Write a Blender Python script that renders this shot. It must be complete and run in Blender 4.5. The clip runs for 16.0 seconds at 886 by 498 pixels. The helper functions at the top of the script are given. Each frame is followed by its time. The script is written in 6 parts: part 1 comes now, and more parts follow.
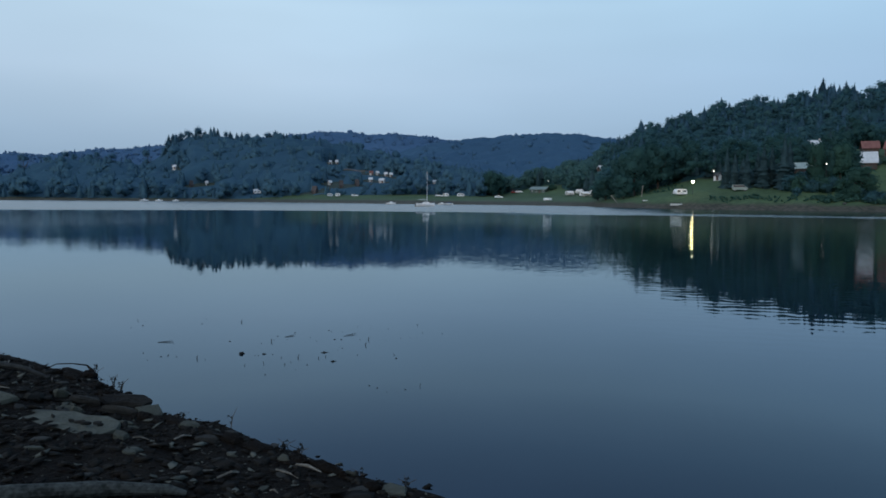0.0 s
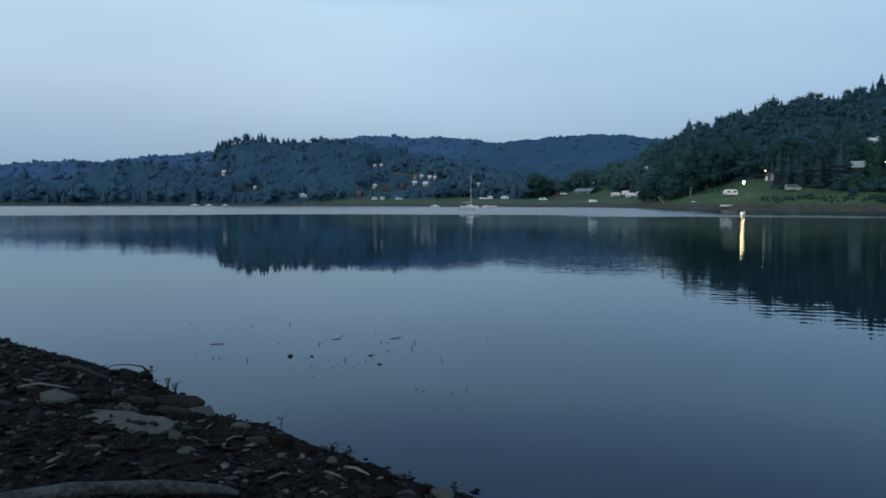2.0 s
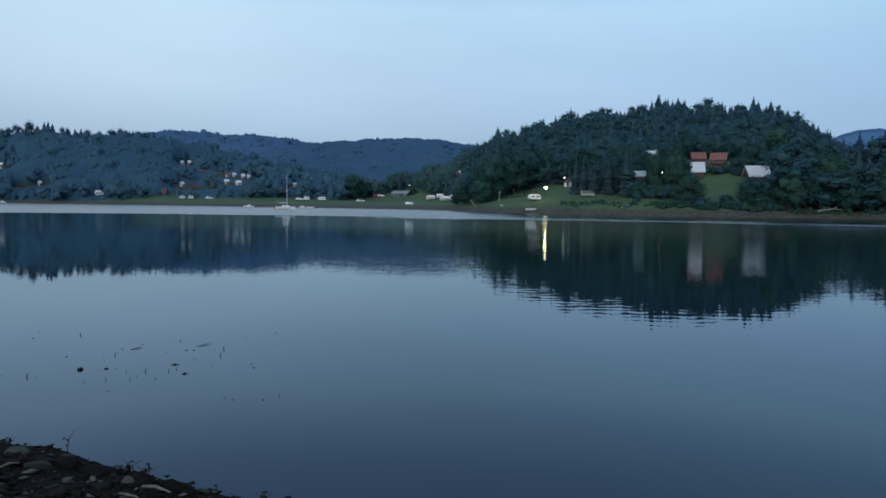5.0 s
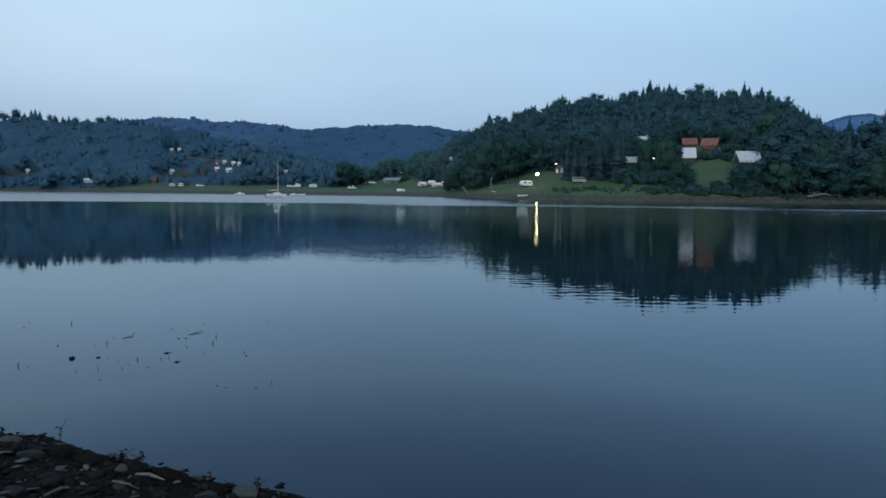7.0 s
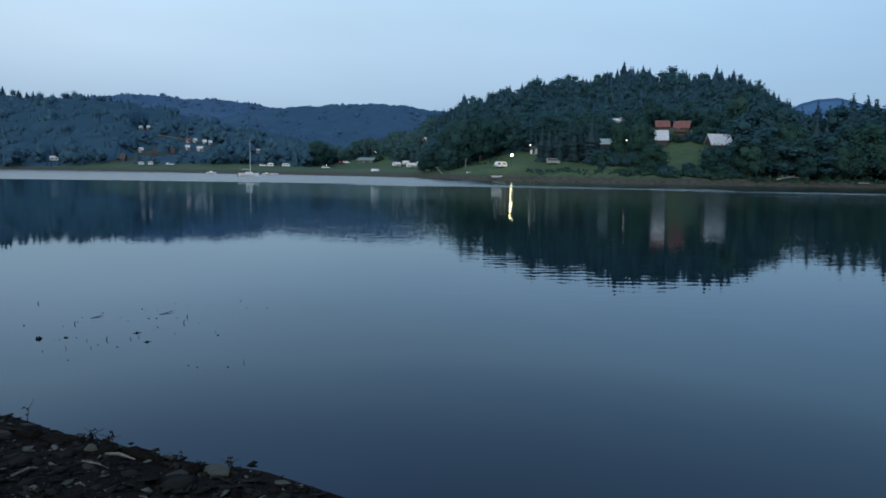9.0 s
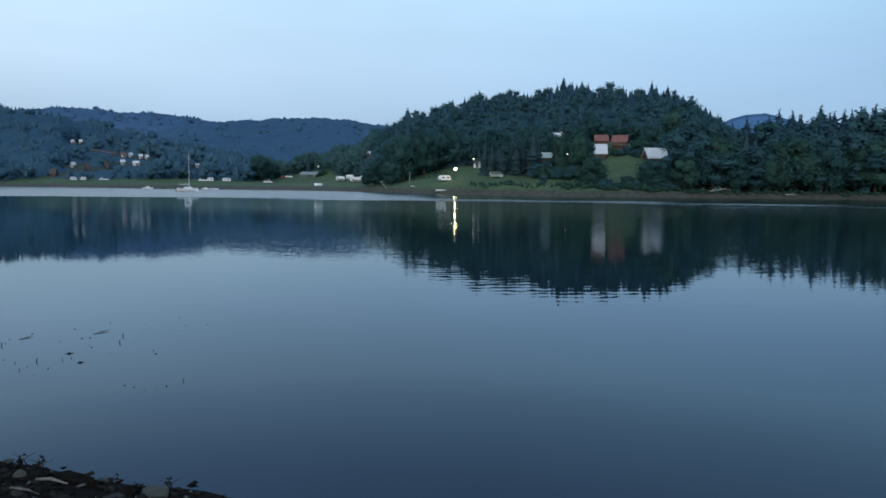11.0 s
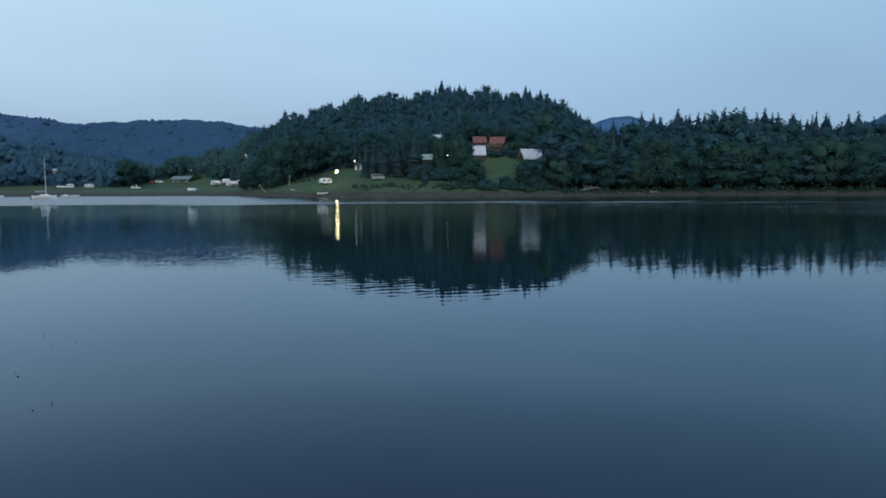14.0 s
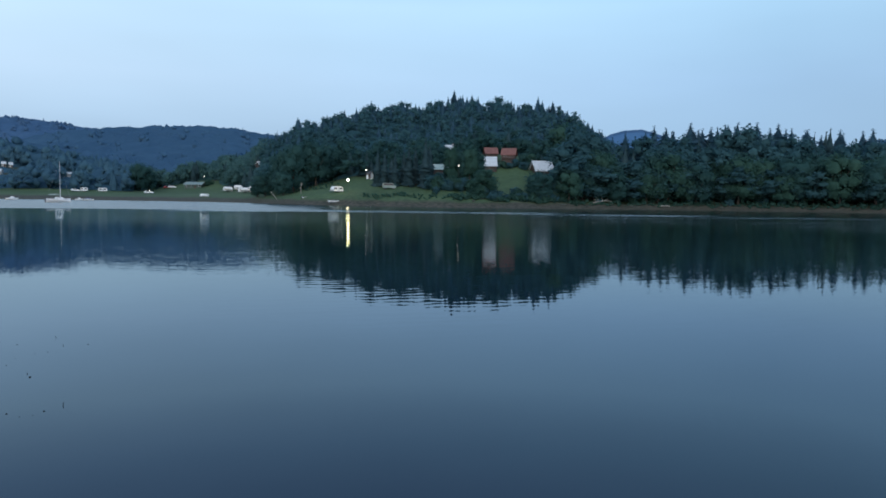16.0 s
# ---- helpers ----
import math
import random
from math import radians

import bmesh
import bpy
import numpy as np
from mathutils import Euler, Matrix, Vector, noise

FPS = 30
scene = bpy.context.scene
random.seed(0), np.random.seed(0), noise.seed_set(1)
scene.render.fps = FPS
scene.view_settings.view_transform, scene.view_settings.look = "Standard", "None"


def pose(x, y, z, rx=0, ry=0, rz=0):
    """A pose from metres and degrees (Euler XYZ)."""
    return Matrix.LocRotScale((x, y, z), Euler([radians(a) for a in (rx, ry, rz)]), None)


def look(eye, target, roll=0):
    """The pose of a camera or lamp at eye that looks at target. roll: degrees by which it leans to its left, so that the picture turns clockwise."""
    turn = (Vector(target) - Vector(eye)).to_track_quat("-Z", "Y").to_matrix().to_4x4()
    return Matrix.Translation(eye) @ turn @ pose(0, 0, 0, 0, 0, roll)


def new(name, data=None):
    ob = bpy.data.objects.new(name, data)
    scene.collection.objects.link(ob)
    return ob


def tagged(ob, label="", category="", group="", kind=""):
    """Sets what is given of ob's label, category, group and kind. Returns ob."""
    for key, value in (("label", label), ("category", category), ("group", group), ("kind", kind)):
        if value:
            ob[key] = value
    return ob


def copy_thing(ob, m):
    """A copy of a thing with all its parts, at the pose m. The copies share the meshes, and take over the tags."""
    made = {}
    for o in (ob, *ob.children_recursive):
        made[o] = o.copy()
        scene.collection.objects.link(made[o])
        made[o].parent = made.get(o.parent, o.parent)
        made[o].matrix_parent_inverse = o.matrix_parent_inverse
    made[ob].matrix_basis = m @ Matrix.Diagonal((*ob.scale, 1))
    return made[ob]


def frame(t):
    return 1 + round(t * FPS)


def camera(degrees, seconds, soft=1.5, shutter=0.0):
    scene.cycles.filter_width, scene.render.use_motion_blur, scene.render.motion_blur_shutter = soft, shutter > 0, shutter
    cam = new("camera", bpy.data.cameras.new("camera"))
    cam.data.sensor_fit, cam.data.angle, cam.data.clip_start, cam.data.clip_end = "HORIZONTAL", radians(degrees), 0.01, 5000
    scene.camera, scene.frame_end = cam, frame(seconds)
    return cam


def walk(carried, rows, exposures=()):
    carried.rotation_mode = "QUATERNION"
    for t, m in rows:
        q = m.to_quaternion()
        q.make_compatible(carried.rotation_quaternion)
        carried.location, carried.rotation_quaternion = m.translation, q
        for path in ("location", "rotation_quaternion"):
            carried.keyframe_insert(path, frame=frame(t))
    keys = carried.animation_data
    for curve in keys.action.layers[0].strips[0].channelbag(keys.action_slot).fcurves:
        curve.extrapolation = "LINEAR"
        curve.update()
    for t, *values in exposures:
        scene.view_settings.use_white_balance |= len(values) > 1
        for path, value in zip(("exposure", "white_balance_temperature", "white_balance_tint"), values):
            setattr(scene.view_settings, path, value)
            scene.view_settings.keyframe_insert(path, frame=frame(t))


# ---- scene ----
cam = camera(65.3, 16.0, soft=1.7)
PATH = [
    (0.0, -0.000, 0.000, 2.094, -0.00, -4.08, -0.42),
    (0.5, -0.002, 0.003, 2.097, 2.00, -3.43, -0.27),
    (1.0, -0.009, -0.007, 2.096, 3.34, -3.47, -0.25),
    (1.5, -0.014, -0.000, 2.105, 4.53, -3.30, 0.52),
    (2.0, -0.022, 0.005, 2.102, 3.62, -3.86, 0.02),
    (2.5, -0.009, -0.014, 2.104, 2.51, -3.33, 0.39),
    (3.0, -0.002, -0.022, 2.106, -0.52, -3.34, -0.42),
    (3.5, 0.004, -0.001, 2.098, -1.64, -3.78, -0.21),
    (4.0, -0.002, -0.003, 2.094, -2.00, -4.00, -0.32),
    (4.5, -0.022, -0.005, 2.103, -6.07, -4.72, -0.14),
    (5.0, 0.022, -0.001, 2.106, -11.37, -3.65, -0.78),
    (5.2, 0.028, 0.001, 2.102, -12.14, -4.39, -0.57),
    (7.3, 0.022, -0.010, 2.109, -12.04, -4.90, -0.57),
    (7.5, 0.036, -0.009, 2.101, -11.93, -5.39, -0.78),
    (8.0, 0.029, -0.006, 2.103, -11.67, -5.11, -0.52),
    (8.5, 0.025, -0.004, 2.101, -12.68, -5.70, -1.00),
    (8.7, 0.027, -0.008, 2.100, -13.28, -6.35, -1.04),
    (11.0, 0.037, -0.063, 2.090, -18.75, -5.11, -0.65),
    (11.5, 0.039, -0.062, 2.098, -19.67, -4.97, -0.42),
    (12.0, 0.035, -0.076, 2.089, -21.73, -4.47, -0.34),
    (12.5, 0.070, -0.061, 2.104, -24.35, -1.76, -0.49),
    (13.0, 0.030, -0.064, 2.099, -26.62, -0.39, -0.46),
    (13.5, 0.006, -0.075, 2.098, -30.47, -1.66, -0.65),
    (14.0, -0.018, -0.088, 2.098, -28.47, -4.91, 0.25),
    (14.5, -0.024, -0.091, 2.099, -28.19, -5.53, -0.53),
    (15.0, -0.035, -0.100, 2.100, -28.33, -5.61, -0.71),
    (15.5, -0.041, -0.100, 2.100, -28.06, -5.48, -0.62),
    (16.0, -0.044, -0.094, 2.097, -27.59, -4.08, -0.79),
]
walk(cam, [(t, pose(x, y, z, 90 + pitch, roll, yaw)) for t, x, y, z, yaw, pitch, roll in PATH], exposures=[(0.0, -0.04), (4.0, 0.0), (5.0, 0.08), (8.0, 0.08), (11.0, 0.25), (12.0, 0.24), (13.0, 0.13), (13.5, 0.01), (14.0, 0.05), (15.0, 0.25), (16.0, 0.28)])

# ---------------------------------------------------------------- sky and light
SUN_AZ = -150.0   # degrees clockwise from +y: the afterglow lies behind the walk, to its left
world = bpy.data.worlds.new("dusk_sky")
scene.world = world
world.use_nodes = True
wn, wl = world.node_tree.nodes, world.node_tree.links
wn.clear()


sky = wn.new("ShaderNodeTexSky")
sky.sky_type, sky.sun_disc = "NISHITA", False
sky.sun_elevation, sky.sun_rotation = radians(2.0), radians(SUN_AZ)
sky.air_density, sky.dust_density = 1.0, 1.5
coord = wn.new("ShaderNodeTexCoord")
split = wn.new("ShaderNodeSeparateXYZ")
wl.new(coord.outputs["Generated"], split.inputs[0])


def sky_ramp(stops):
    r = wn.new("ShaderNodeValToRGB")
    e = r.color_ramp.elements
    e[0].position, e[0].color = stops[0][0], (*stops[0][1], 1)
    e[1].position, e[1].color = stops[-1][0], (*stops[-1][1], 1)
    for p, c in stops[1:-1]:
        e.new(p).color = (*c, 1)
    wl.new(split.outputs["Z"], r.inputs[0])
    return r


glow_side = sky_ramp([(0.0, (0.22, 0.38, 0.56)), (0.08, (0.32, 0.475, 0.67)), (0.16, (0.46, 0.62, 0.81)),
                      (0.26, (0.52, 0.715, 0.90)), (0.34, (0.38, 0.58, 0.86)), (0.43, (0.32, 0.52, 0.87)), (0.6, (0.22, 0.39, 0.68)), (1.0, (0.17, 0.30, 0.54))])
far_side = sky_ramp([(0.0, (0.20, 0.35, 0.54)), (0.08, (0.245, 0.425, 0.665)), (0.16, (0.287, 0.478, 0.735)),
                     (0.26, (0.348, 0.58, 0.82)), (0.34, (0.30, 0.53, 0.79)), (0.43, (0.31, 0.52, 0.84)), (0.6, (0.20, 0.37, 0.66)), (1.0, (0.16, 0.29, 0.53))])
side = wn.new("ShaderNodeMapRange")
side.inputs["From Min"].default_value, side.inputs["From Max"].default_value = -0.25, 0.78
wl.new(split.outputs["X"], side.inputs["Value"])
haze = wn.new("ShaderNodeTexNoise")
haze.inputs["Scale"].default_value, haze.inputs["Detail"].default_value = 1.6, 3.0
squash = wn.new("ShaderNodeMapping")
squash.inputs["Scale"].default_value = (1, 1, 4)
wl.new(coord.outputs["Generated"], squash.inputs[0])
wl.new(squash.outputs[0], haze.inputs["Vector"])
blend = wn.new("ShaderNodeMix")
blend.data_type = "RGBA"
wl.new(side.outputs[0], blend.inputs[0])
wl.new(glow_side.outputs[0], blend.inputs[6])
wl.new(far_side.outputs[0], blend.inputs[7])
veil = wn.new("ShaderNodeMix")   # a thin, uneven high veil
veil.data_type = "RGBA"
veil.blend_type = "MULTIPLY"
veil.inputs[0].default_value = 0.30
wl.new(blend.outputs[2], veil.inputs[6])
wl.new(haze.outputs[0], veil.inputs[7])
add = wn.new("ShaderNodeMix")
add.data_type = "RGBA"
add.blend_type = "ADD"
add.inputs[0].default_value = 0.03
wl.new(veil.outputs[2], add.inputs[6])
wl.new(sky.outputs[0], add.inputs[7])
bg = wn.new("ShaderNodeBackground")
bg.inputs["Strength"].default_value = 1.08
wl.new(add.outputs[2], bg.inputs["Color"])
out = wn.new("ShaderNodeOutputWorld")
wl.new(bg.outputs[0], out.inputs["Surface"])

sun = new("sun", bpy.data.lights.new("sun", "SUN"))
sun.data.energy, sun.data.angle, sun.data.color = 1.3, radians(80), (1.0, 0.97, 0.92)   # the broad afterglow
sun.matrix_world = look((math.sin(radians(SUN_AZ)) * 50, math.cos(radians(SUN_AZ)) * 50, 40), (0, 0, 0))


# ---------------------------------------------------------------- materials
def material(name, dark, light, rough=0.8, scale=2.0, fine=20.0, bump=0.3, depth=0.01, metal=0.0, island=0.0, rand=0.0, coord="Object", spec=0.3, thin=0.0, tree=0.0):
    """Two tones mixed by coarse and fine noise, with a fine relief; island, rand and tree vary it piece by piece."""
    m = bpy.data.materials.new(name)
    m.use_nodes = True
    nt, ln = m.node_tree.nodes, m.node_tree.links
    b = nt["Principled BSDF"]
    tc = nt.new("ShaderNodeTexCoord")
    n1, n2 = nt.new("ShaderNodeTexNoise"), nt.new("ShaderNodeTexNoise")
    n1.inputs["Scale"].default_value, n2.inputs["Scale"].default_value = scale, fine
    n1.inputs["Detail"].default_value, n2.inputs["Detail"].default_value = 4, 3
    for n in (n1, n2):
        ln.new(tc.outputs[coord], n.inputs["Vector"])
    mean = nt.new("ShaderNodeMath")
    mean.operation = "ADD"
    ln.new(n1.outputs[0], mean.inputs[0])
    ln.new(n2.outputs[0], mean.inputs[1])
    value = mean.outputs[0]
    for amount, socket in ((island, "island"), (rand, "random"), (tree, "tree")):
        if amount:
            if socket == "tree":
                src = nt.new("ShaderNodeAttribute")
                src.attribute_name = "tint"
                src = src.outputs["Fac"]
            else:
                src = nt.new("ShaderNodeNewGeometry").outputs["Random Per Island"] if socket == "island" else nt.new("ShaderNodeObjectInfo").outputs["Random"]
            mad = nt.new("ShaderNodeMath")
            mad.operation = "MULTIPLY_ADD"
            mad.inputs[1].default_value = amount
            ln.new(src, mad.inputs[0])
            ln.new(value, mad.inputs[2])
            value = mad.outputs[0]
    rng = nt.new("ShaderNodeMapRange")
    rng.inputs["From Min"].default_value, rng.inputs["From Max"].default_value = 0.75, 1.25 + island + rand + tree
    ln.new(value, rng.inputs["Value"])
    mix = nt.new("ShaderNodeMix")
    mix.data_type = "RGBA"
    mix.inputs[6].default_value, mix.inputs[7].default_value = (*dark, 1), (*light, 1)
    ln.new(rng.outputs[0], mix.inputs[0])
    ln.new(mix.outputs[2], b.inputs["Base Color"])
    b.inputs["Roughness"].default_value, b.inputs["Metallic"].default_value = rough, metal
    b.inputs["Specular IOR Level"].default_value = spec
    if bump:
        bp = nt.new("ShaderNodeBump")
        bp.inputs["Strength"].default_value, bp.inputs["Distance"].default_value = bump, depth
        ln.new(n2.outputs[0], bp.inputs["Height"])
        ln.new(bp.outputs[0], b.inputs["Normal"])
    if thin:   # leaves let some light through
        tr, ms = nt.new("ShaderNodeBsdfTranslucent"), nt.new("ShaderNodeMixShader")
        ln.new(mix.outputs[2], tr.inputs["Color"])
        ms.inputs[0].default_value = thin
        ln.new(b.outputs[0], ms.inputs[1])
        ln.new(tr.outputs[0], ms.inputs[2])
        ln.new(ms.outputs[0], nt["Material Output"].inputs["Surface"])
    return m


def glowing(name, color, strength):
    m = bpy.data.materials.new(name)
    m.use_nodes = True
    b = m.node_tree.nodes["Principled BSDF"]
    b.inputs["Base Color"].default_value = (0.8, 0.8, 0.75, 1)
    b.inputs["Emission Color"].default_value, b.inputs["Emission Strength"].default_value = (*color, 1), strength
    return m


# the blue cast of these needles stands for haze on the upper hill
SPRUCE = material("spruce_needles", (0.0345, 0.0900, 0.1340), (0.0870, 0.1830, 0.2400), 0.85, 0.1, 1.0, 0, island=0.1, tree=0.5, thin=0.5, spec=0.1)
SPRUCE_DARK = material("dark_spruce_needles", (0.0312, 0.0700, 0.0828), (0.0725, 0.1325, 0.1404), 0.8, 0.15, 1.5, 0, island=0.1, tree=0.5, thin=0.5, spec=0.1)
# far foliage: the blue haze of distance is put into these three base colours
SPRUCE_FAR = material("haze_blue_needles", (0.0720, 0.1640, 0.2680), (0.1040, 0.2200, 0.3320), 0.9, 0.012, 0.1, 0, island=0.1, tree=0.4, thin=0.5, spec=0.1)
HAZY_WOODS = material("haze_pale_woods", (0.0948, 0.1932, 0.3215), (0.1246, 0.2352, 0.3739), 0.9, 0.01, 0.1, 0, island=0.1, tree=0.4, thin=0.5, spec=0.1)
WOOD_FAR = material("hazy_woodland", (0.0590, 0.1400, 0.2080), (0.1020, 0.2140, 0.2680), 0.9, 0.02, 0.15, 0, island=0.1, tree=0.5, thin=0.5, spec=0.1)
LEAF = material("broad_leaves", (0.029, 0.082, 0.067), (0.075, 0.161, 0.118), 0.75, 0.2, 2.0, 0, island=0.15, rand=0.3, tree=0.5, thin=0.5, spec=0.1)
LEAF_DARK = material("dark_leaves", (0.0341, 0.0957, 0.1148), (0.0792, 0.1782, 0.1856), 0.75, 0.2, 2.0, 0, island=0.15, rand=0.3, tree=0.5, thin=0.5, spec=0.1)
# the shade on the low trees is put into this darker leaf colour
LEAF_SHADED = material("shaded_green_leaves", (0.0244, 0.0720, 0.0720), (0.0590, 0.1390, 0.1220), 0.75, 0.2, 2.0, 0, island=0.15, rand=0.3, tree=0.5, thin=0.5, spec=0.1)
LEAF_YOUNG = material("young_broad_leaves", (0.0561, 0.1310, 0.1311), (0.1023, 0.2050, 0.1794), 0.75, 0.05, 0.6, 0, island=0.1, tree=0.5, thin=0.5, spec=0.1)
BARK = material("bark", (0.03, 0.025, 0.02), (0.10, 0.085, 0.07), 0.9, 3, 30, 0.5, 0.02)
DEAD_WOOD = material("bleached_wood", (0.16, 0.15, 0.13), (0.36, 0.34, 0.30), 0.85, 3, 30, 0.5, 0.01, spec=0.08)
WHITE_PAINT = material("white_paint", (0.6944, 0.6944, 0.6720), (0.8960, 0.8960, 0.8736), 0.45, 0.6, 6, 0.1, 0.005)
GREY_SHEET = material("pale_sheet_roof", (0.42, 0.45, 0.46), (0.58, 0.61, 0.62), 0.5, 0.8, 8, 0.1, 0.005)
RED_TILE = material("red_roof_tiles", (0.135, 0.058, 0.048), (0.22, 0.10, 0.08), 0.75, 0.8, 8, 0.3, 0.02)
OLD_BOARDS = material("weathered_boards", (0.06, 0.045, 0.038), (0.12, 0.088, 0.072), 0.85, 0.8, 8, 0.3, 0.01)
CAMP_ROOF = material("faded_green_roof_felt", (0.13, 0.18, 0.17), (0.21, 0.27, 0.25), 0.7, 0.8, 8, 0.2, 0.008)
GREEN_SHEET = material("green_sheet_roof", (0.22, 0.30, 0.28), (0.36, 0.44, 0.41), 0.55, 0.8, 8, 0.1, 0.005)
BROWN_WOOD = material("brown_stained_boards", (0.06, 0.043, 0.038), (0.12, 0.086, 0.074), 0.8, 0.8, 8, 0.3, 0.01)
PLASTER = material("pale_plaster", (0.38, 0.36, 0.33), (0.55, 0.52, 0.48), 0.85, 0.6, 8, 0.2, 0.01)
DARK_TRIM = material("dark_trim", (0.03, 0.03, 0.03), (0.07, 0.07, 0.065), 0.6, 1, 8, 0.1)
GLASS = material("dark_window_glass", (0.02, 0.025, 0.03), (0.03, 0.035, 0.04), 0.08, 1, 8, 0, spec=0.6)
RUBBER = material("rubber", (0.015, 0.015, 0.015), (0.03, 0.03, 0.03), 0.85, 4, 30, 0.1)
STEEL = material("galvanised_steel", (0.30, 0.31, 0.32), (0.45, 0.46, 0.47), 0.4, 2, 20, 0.1, metal=0.8)
ALU = material("aluminium_mast", (0.50, 0.52, 0.52), (0.68, 0.70, 0.70), 0.5, 1, 8, 0.0)
BLUE_CANVAS = material("blue_canvas", (0.03, 0.06, 0.14), (0.06, 0.10, 0.20), 0.8, 2, 20, 0.2)
TENT = material("green_stained_boards", (0.05, 0.085, 0.072), (0.10, 0.14, 0.115), 0.8, 1, 12, 0.2)
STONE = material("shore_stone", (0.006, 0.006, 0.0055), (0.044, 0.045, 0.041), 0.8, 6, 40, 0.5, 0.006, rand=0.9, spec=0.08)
STONE_PALE = material("pale_shore_stone", (0.026, 0.029, 0.024), (0.088, 0.096, 0.080), 0.8, 7, 45, 0.6, 0.008, rand=0.4, spec=0.08)
WET_WOOD = material("wet_driftwood", (0.0070, 0.0079, 0.0079), (0.0294, 0.0324, 0.0310), 0.8, 4, 35, 0.6, 0.012, spec=0.08)
LOG_WOOD = material("damp_grey_log", (0.016, 0.019, 0.017), (0.068, 0.075, 0.070), 0.8, 4, 35, 0.7, 0.012, spec=0.08)
DRIFT = material("grey_driftwood", (0.06, 0.058, 0.05), (0.18, 0.17, 0.145), 0.85, 4, 35, 0.5, 0.008, spec=0.08)
LAMP_WARM = glowing("warm_lamp", (1.0, 0.80, 0.42), 60.0)
LAMP_COOL = glowing("white_lamp", (1.0, 0.93, 0.80), 3.5)


# ---------------------------------------------------------------- mesh helpers
def arrays_mesh(name, V, F, mats, slots=None, smooth=False, normals=None, tint=None):
    """A mesh from arrays of vertices and equal-sided faces; foliage takes the rounded normals of its crown and a tint tree by tree."""
    V, F = np.asarray(V, dtype=np.float32), np.asarray(F, dtype=np.int32)
    k = F.shape[1]
    me = bpy.data.meshes.new(name)
    me.vertices.add(len(V))
    me.vertices.foreach_set("co", V.ravel())
    me.loops.add(F.size)
    me.loops.foreach_set("vertex_index", F.ravel())
    me.polygons.add(len(F))
    me.polygons.foreach_set("loop_start", np.arange(0, F.size, k, dtype=np.int32))
    me.polygons.foreach_set("loop_total", np.full(len(F), k, dtype=np.int32))
    for m in (mats if isinstance(mats, (list, tuple)) else [mats]):
        me.materials.append(m)
    if slots is not None:
        me.polygons.foreach_set("material_index", np.asarray(slots, dtype=np.int32))
    if smooth:
        me.polygons.foreach_set("use_smooth", np.ones(len(F), dtype=bool))
    me.update(calc_edges=True)
    me.validate()
    if normals is not None:
        me.polygons.foreach_set("use_smooth", np.ones(len(F), dtype=bool))
        me.normals_split_custom_set_from_vertices(np.asarray(normals, dtype=np.float32))
    if tint is not None:
        me.attributes.new("tint", "FLOAT", "POINT").data.foreach_set("value", np.asarray(tint, dtype=np.float32))
    return me


def outward(V, F, N):
    """Faces turned to the side to which their corners' normals look."""
    n = np.cross(V[F[:, 1]] - V[F[:, 0]], V[F[:, 2]] - V[F[:, 0]])
    back = (n * (N[F[:, 0]] + N[F[:, 1]] + N[F[:, 2]])).sum(1) < 0
    F = F.copy()
    F[back] = F[back][:, ::-1]
    return F


def unit(N):
    N = np.asarray(N, dtype=float)
    return N / (np.linalg.norm(N, axis=1, keepdims=True) + 1e-9)


def poly_mesh(name, geo, mat, smooth=False):
    me = bpy.data.meshes.new(name)
    me.from_pydata([tuple(v) for v in geo[0]], [], geo[1])
    me.materials.append(mat)
    if smooth:
        for p in me.polygons:
            p.use_smooth = True
    me.update()
    return me


def part(name, geo, mat, parent=None, label="", smooth=False):
    ob = new(name, poly_mesh(name, geo, mat, smooth))
    ob.parent = parent
    if label:
        ob["label"] = label
    return ob


def thing(name, m, label, category, group=""):
    ob = new(name)
    ob.empty_display_size = 0.2
    ob.matrix_basis = m
    return tagged(ob, label, category, group)


def join(*geos):
    V, F = [], []
    for v, f in geos:
        n = len(V)
        V += [tuple(p) for p in v]
        F += [tuple(i + n for i in q) for q in f]
    return V, F


def box(x0, x1, y0, y1, z0, z1, bevel=0.0):
    """A box; with a bevel its upright and level edges are cut back."""
    if not bevel:
        v = [(x, y, z) for z in (z0, z1) for x, y in ((x0, y0), (x1, y0), (x1, y1), (x0, y1))]
        return v, [(0, 3, 2, 1), (4, 5, 6, 7), (0, 1, 5, 4), (1, 2, 6, 5), (2, 3, 7, 6), (3, 0, 4, 7)]
    b, rings = bevel, []
    for z, i in ((z0, b), (z0 + b, 0), (z1 - b, 0), (z1, b)):
        c = b if i == 0 else b * 1.4
        rings.append([(x0 + i, y0 + c, z), (x0 + c, y0 + i, z), (x1 - c, y0 + i, z), (x1 - i, y0 + c, z),
                      (x1 - i, y1 - c, z), (x1 - c, y1 - i, z), (x0 + c, y1 - i, z), (x0 + i, y1 - c, z)])
    return loft(rings)


def loft(rings, caps=True):
    """Skin over closed rings of equal length."""
    n, V = len(rings[0]), [p for r in rings for p in r]
    F = [(i * n + j, i * n + (j + 1) % n, (i + 1) * n + (j + 1) % n, (i + 1) * n + j) for i in range(len(rings) - 1) for j in range(n)]
    if caps:
        F += [tuple(range(n))[::-1], tuple(range((len(rings) - 1) * n, len(rings) * n))]
    return V, F


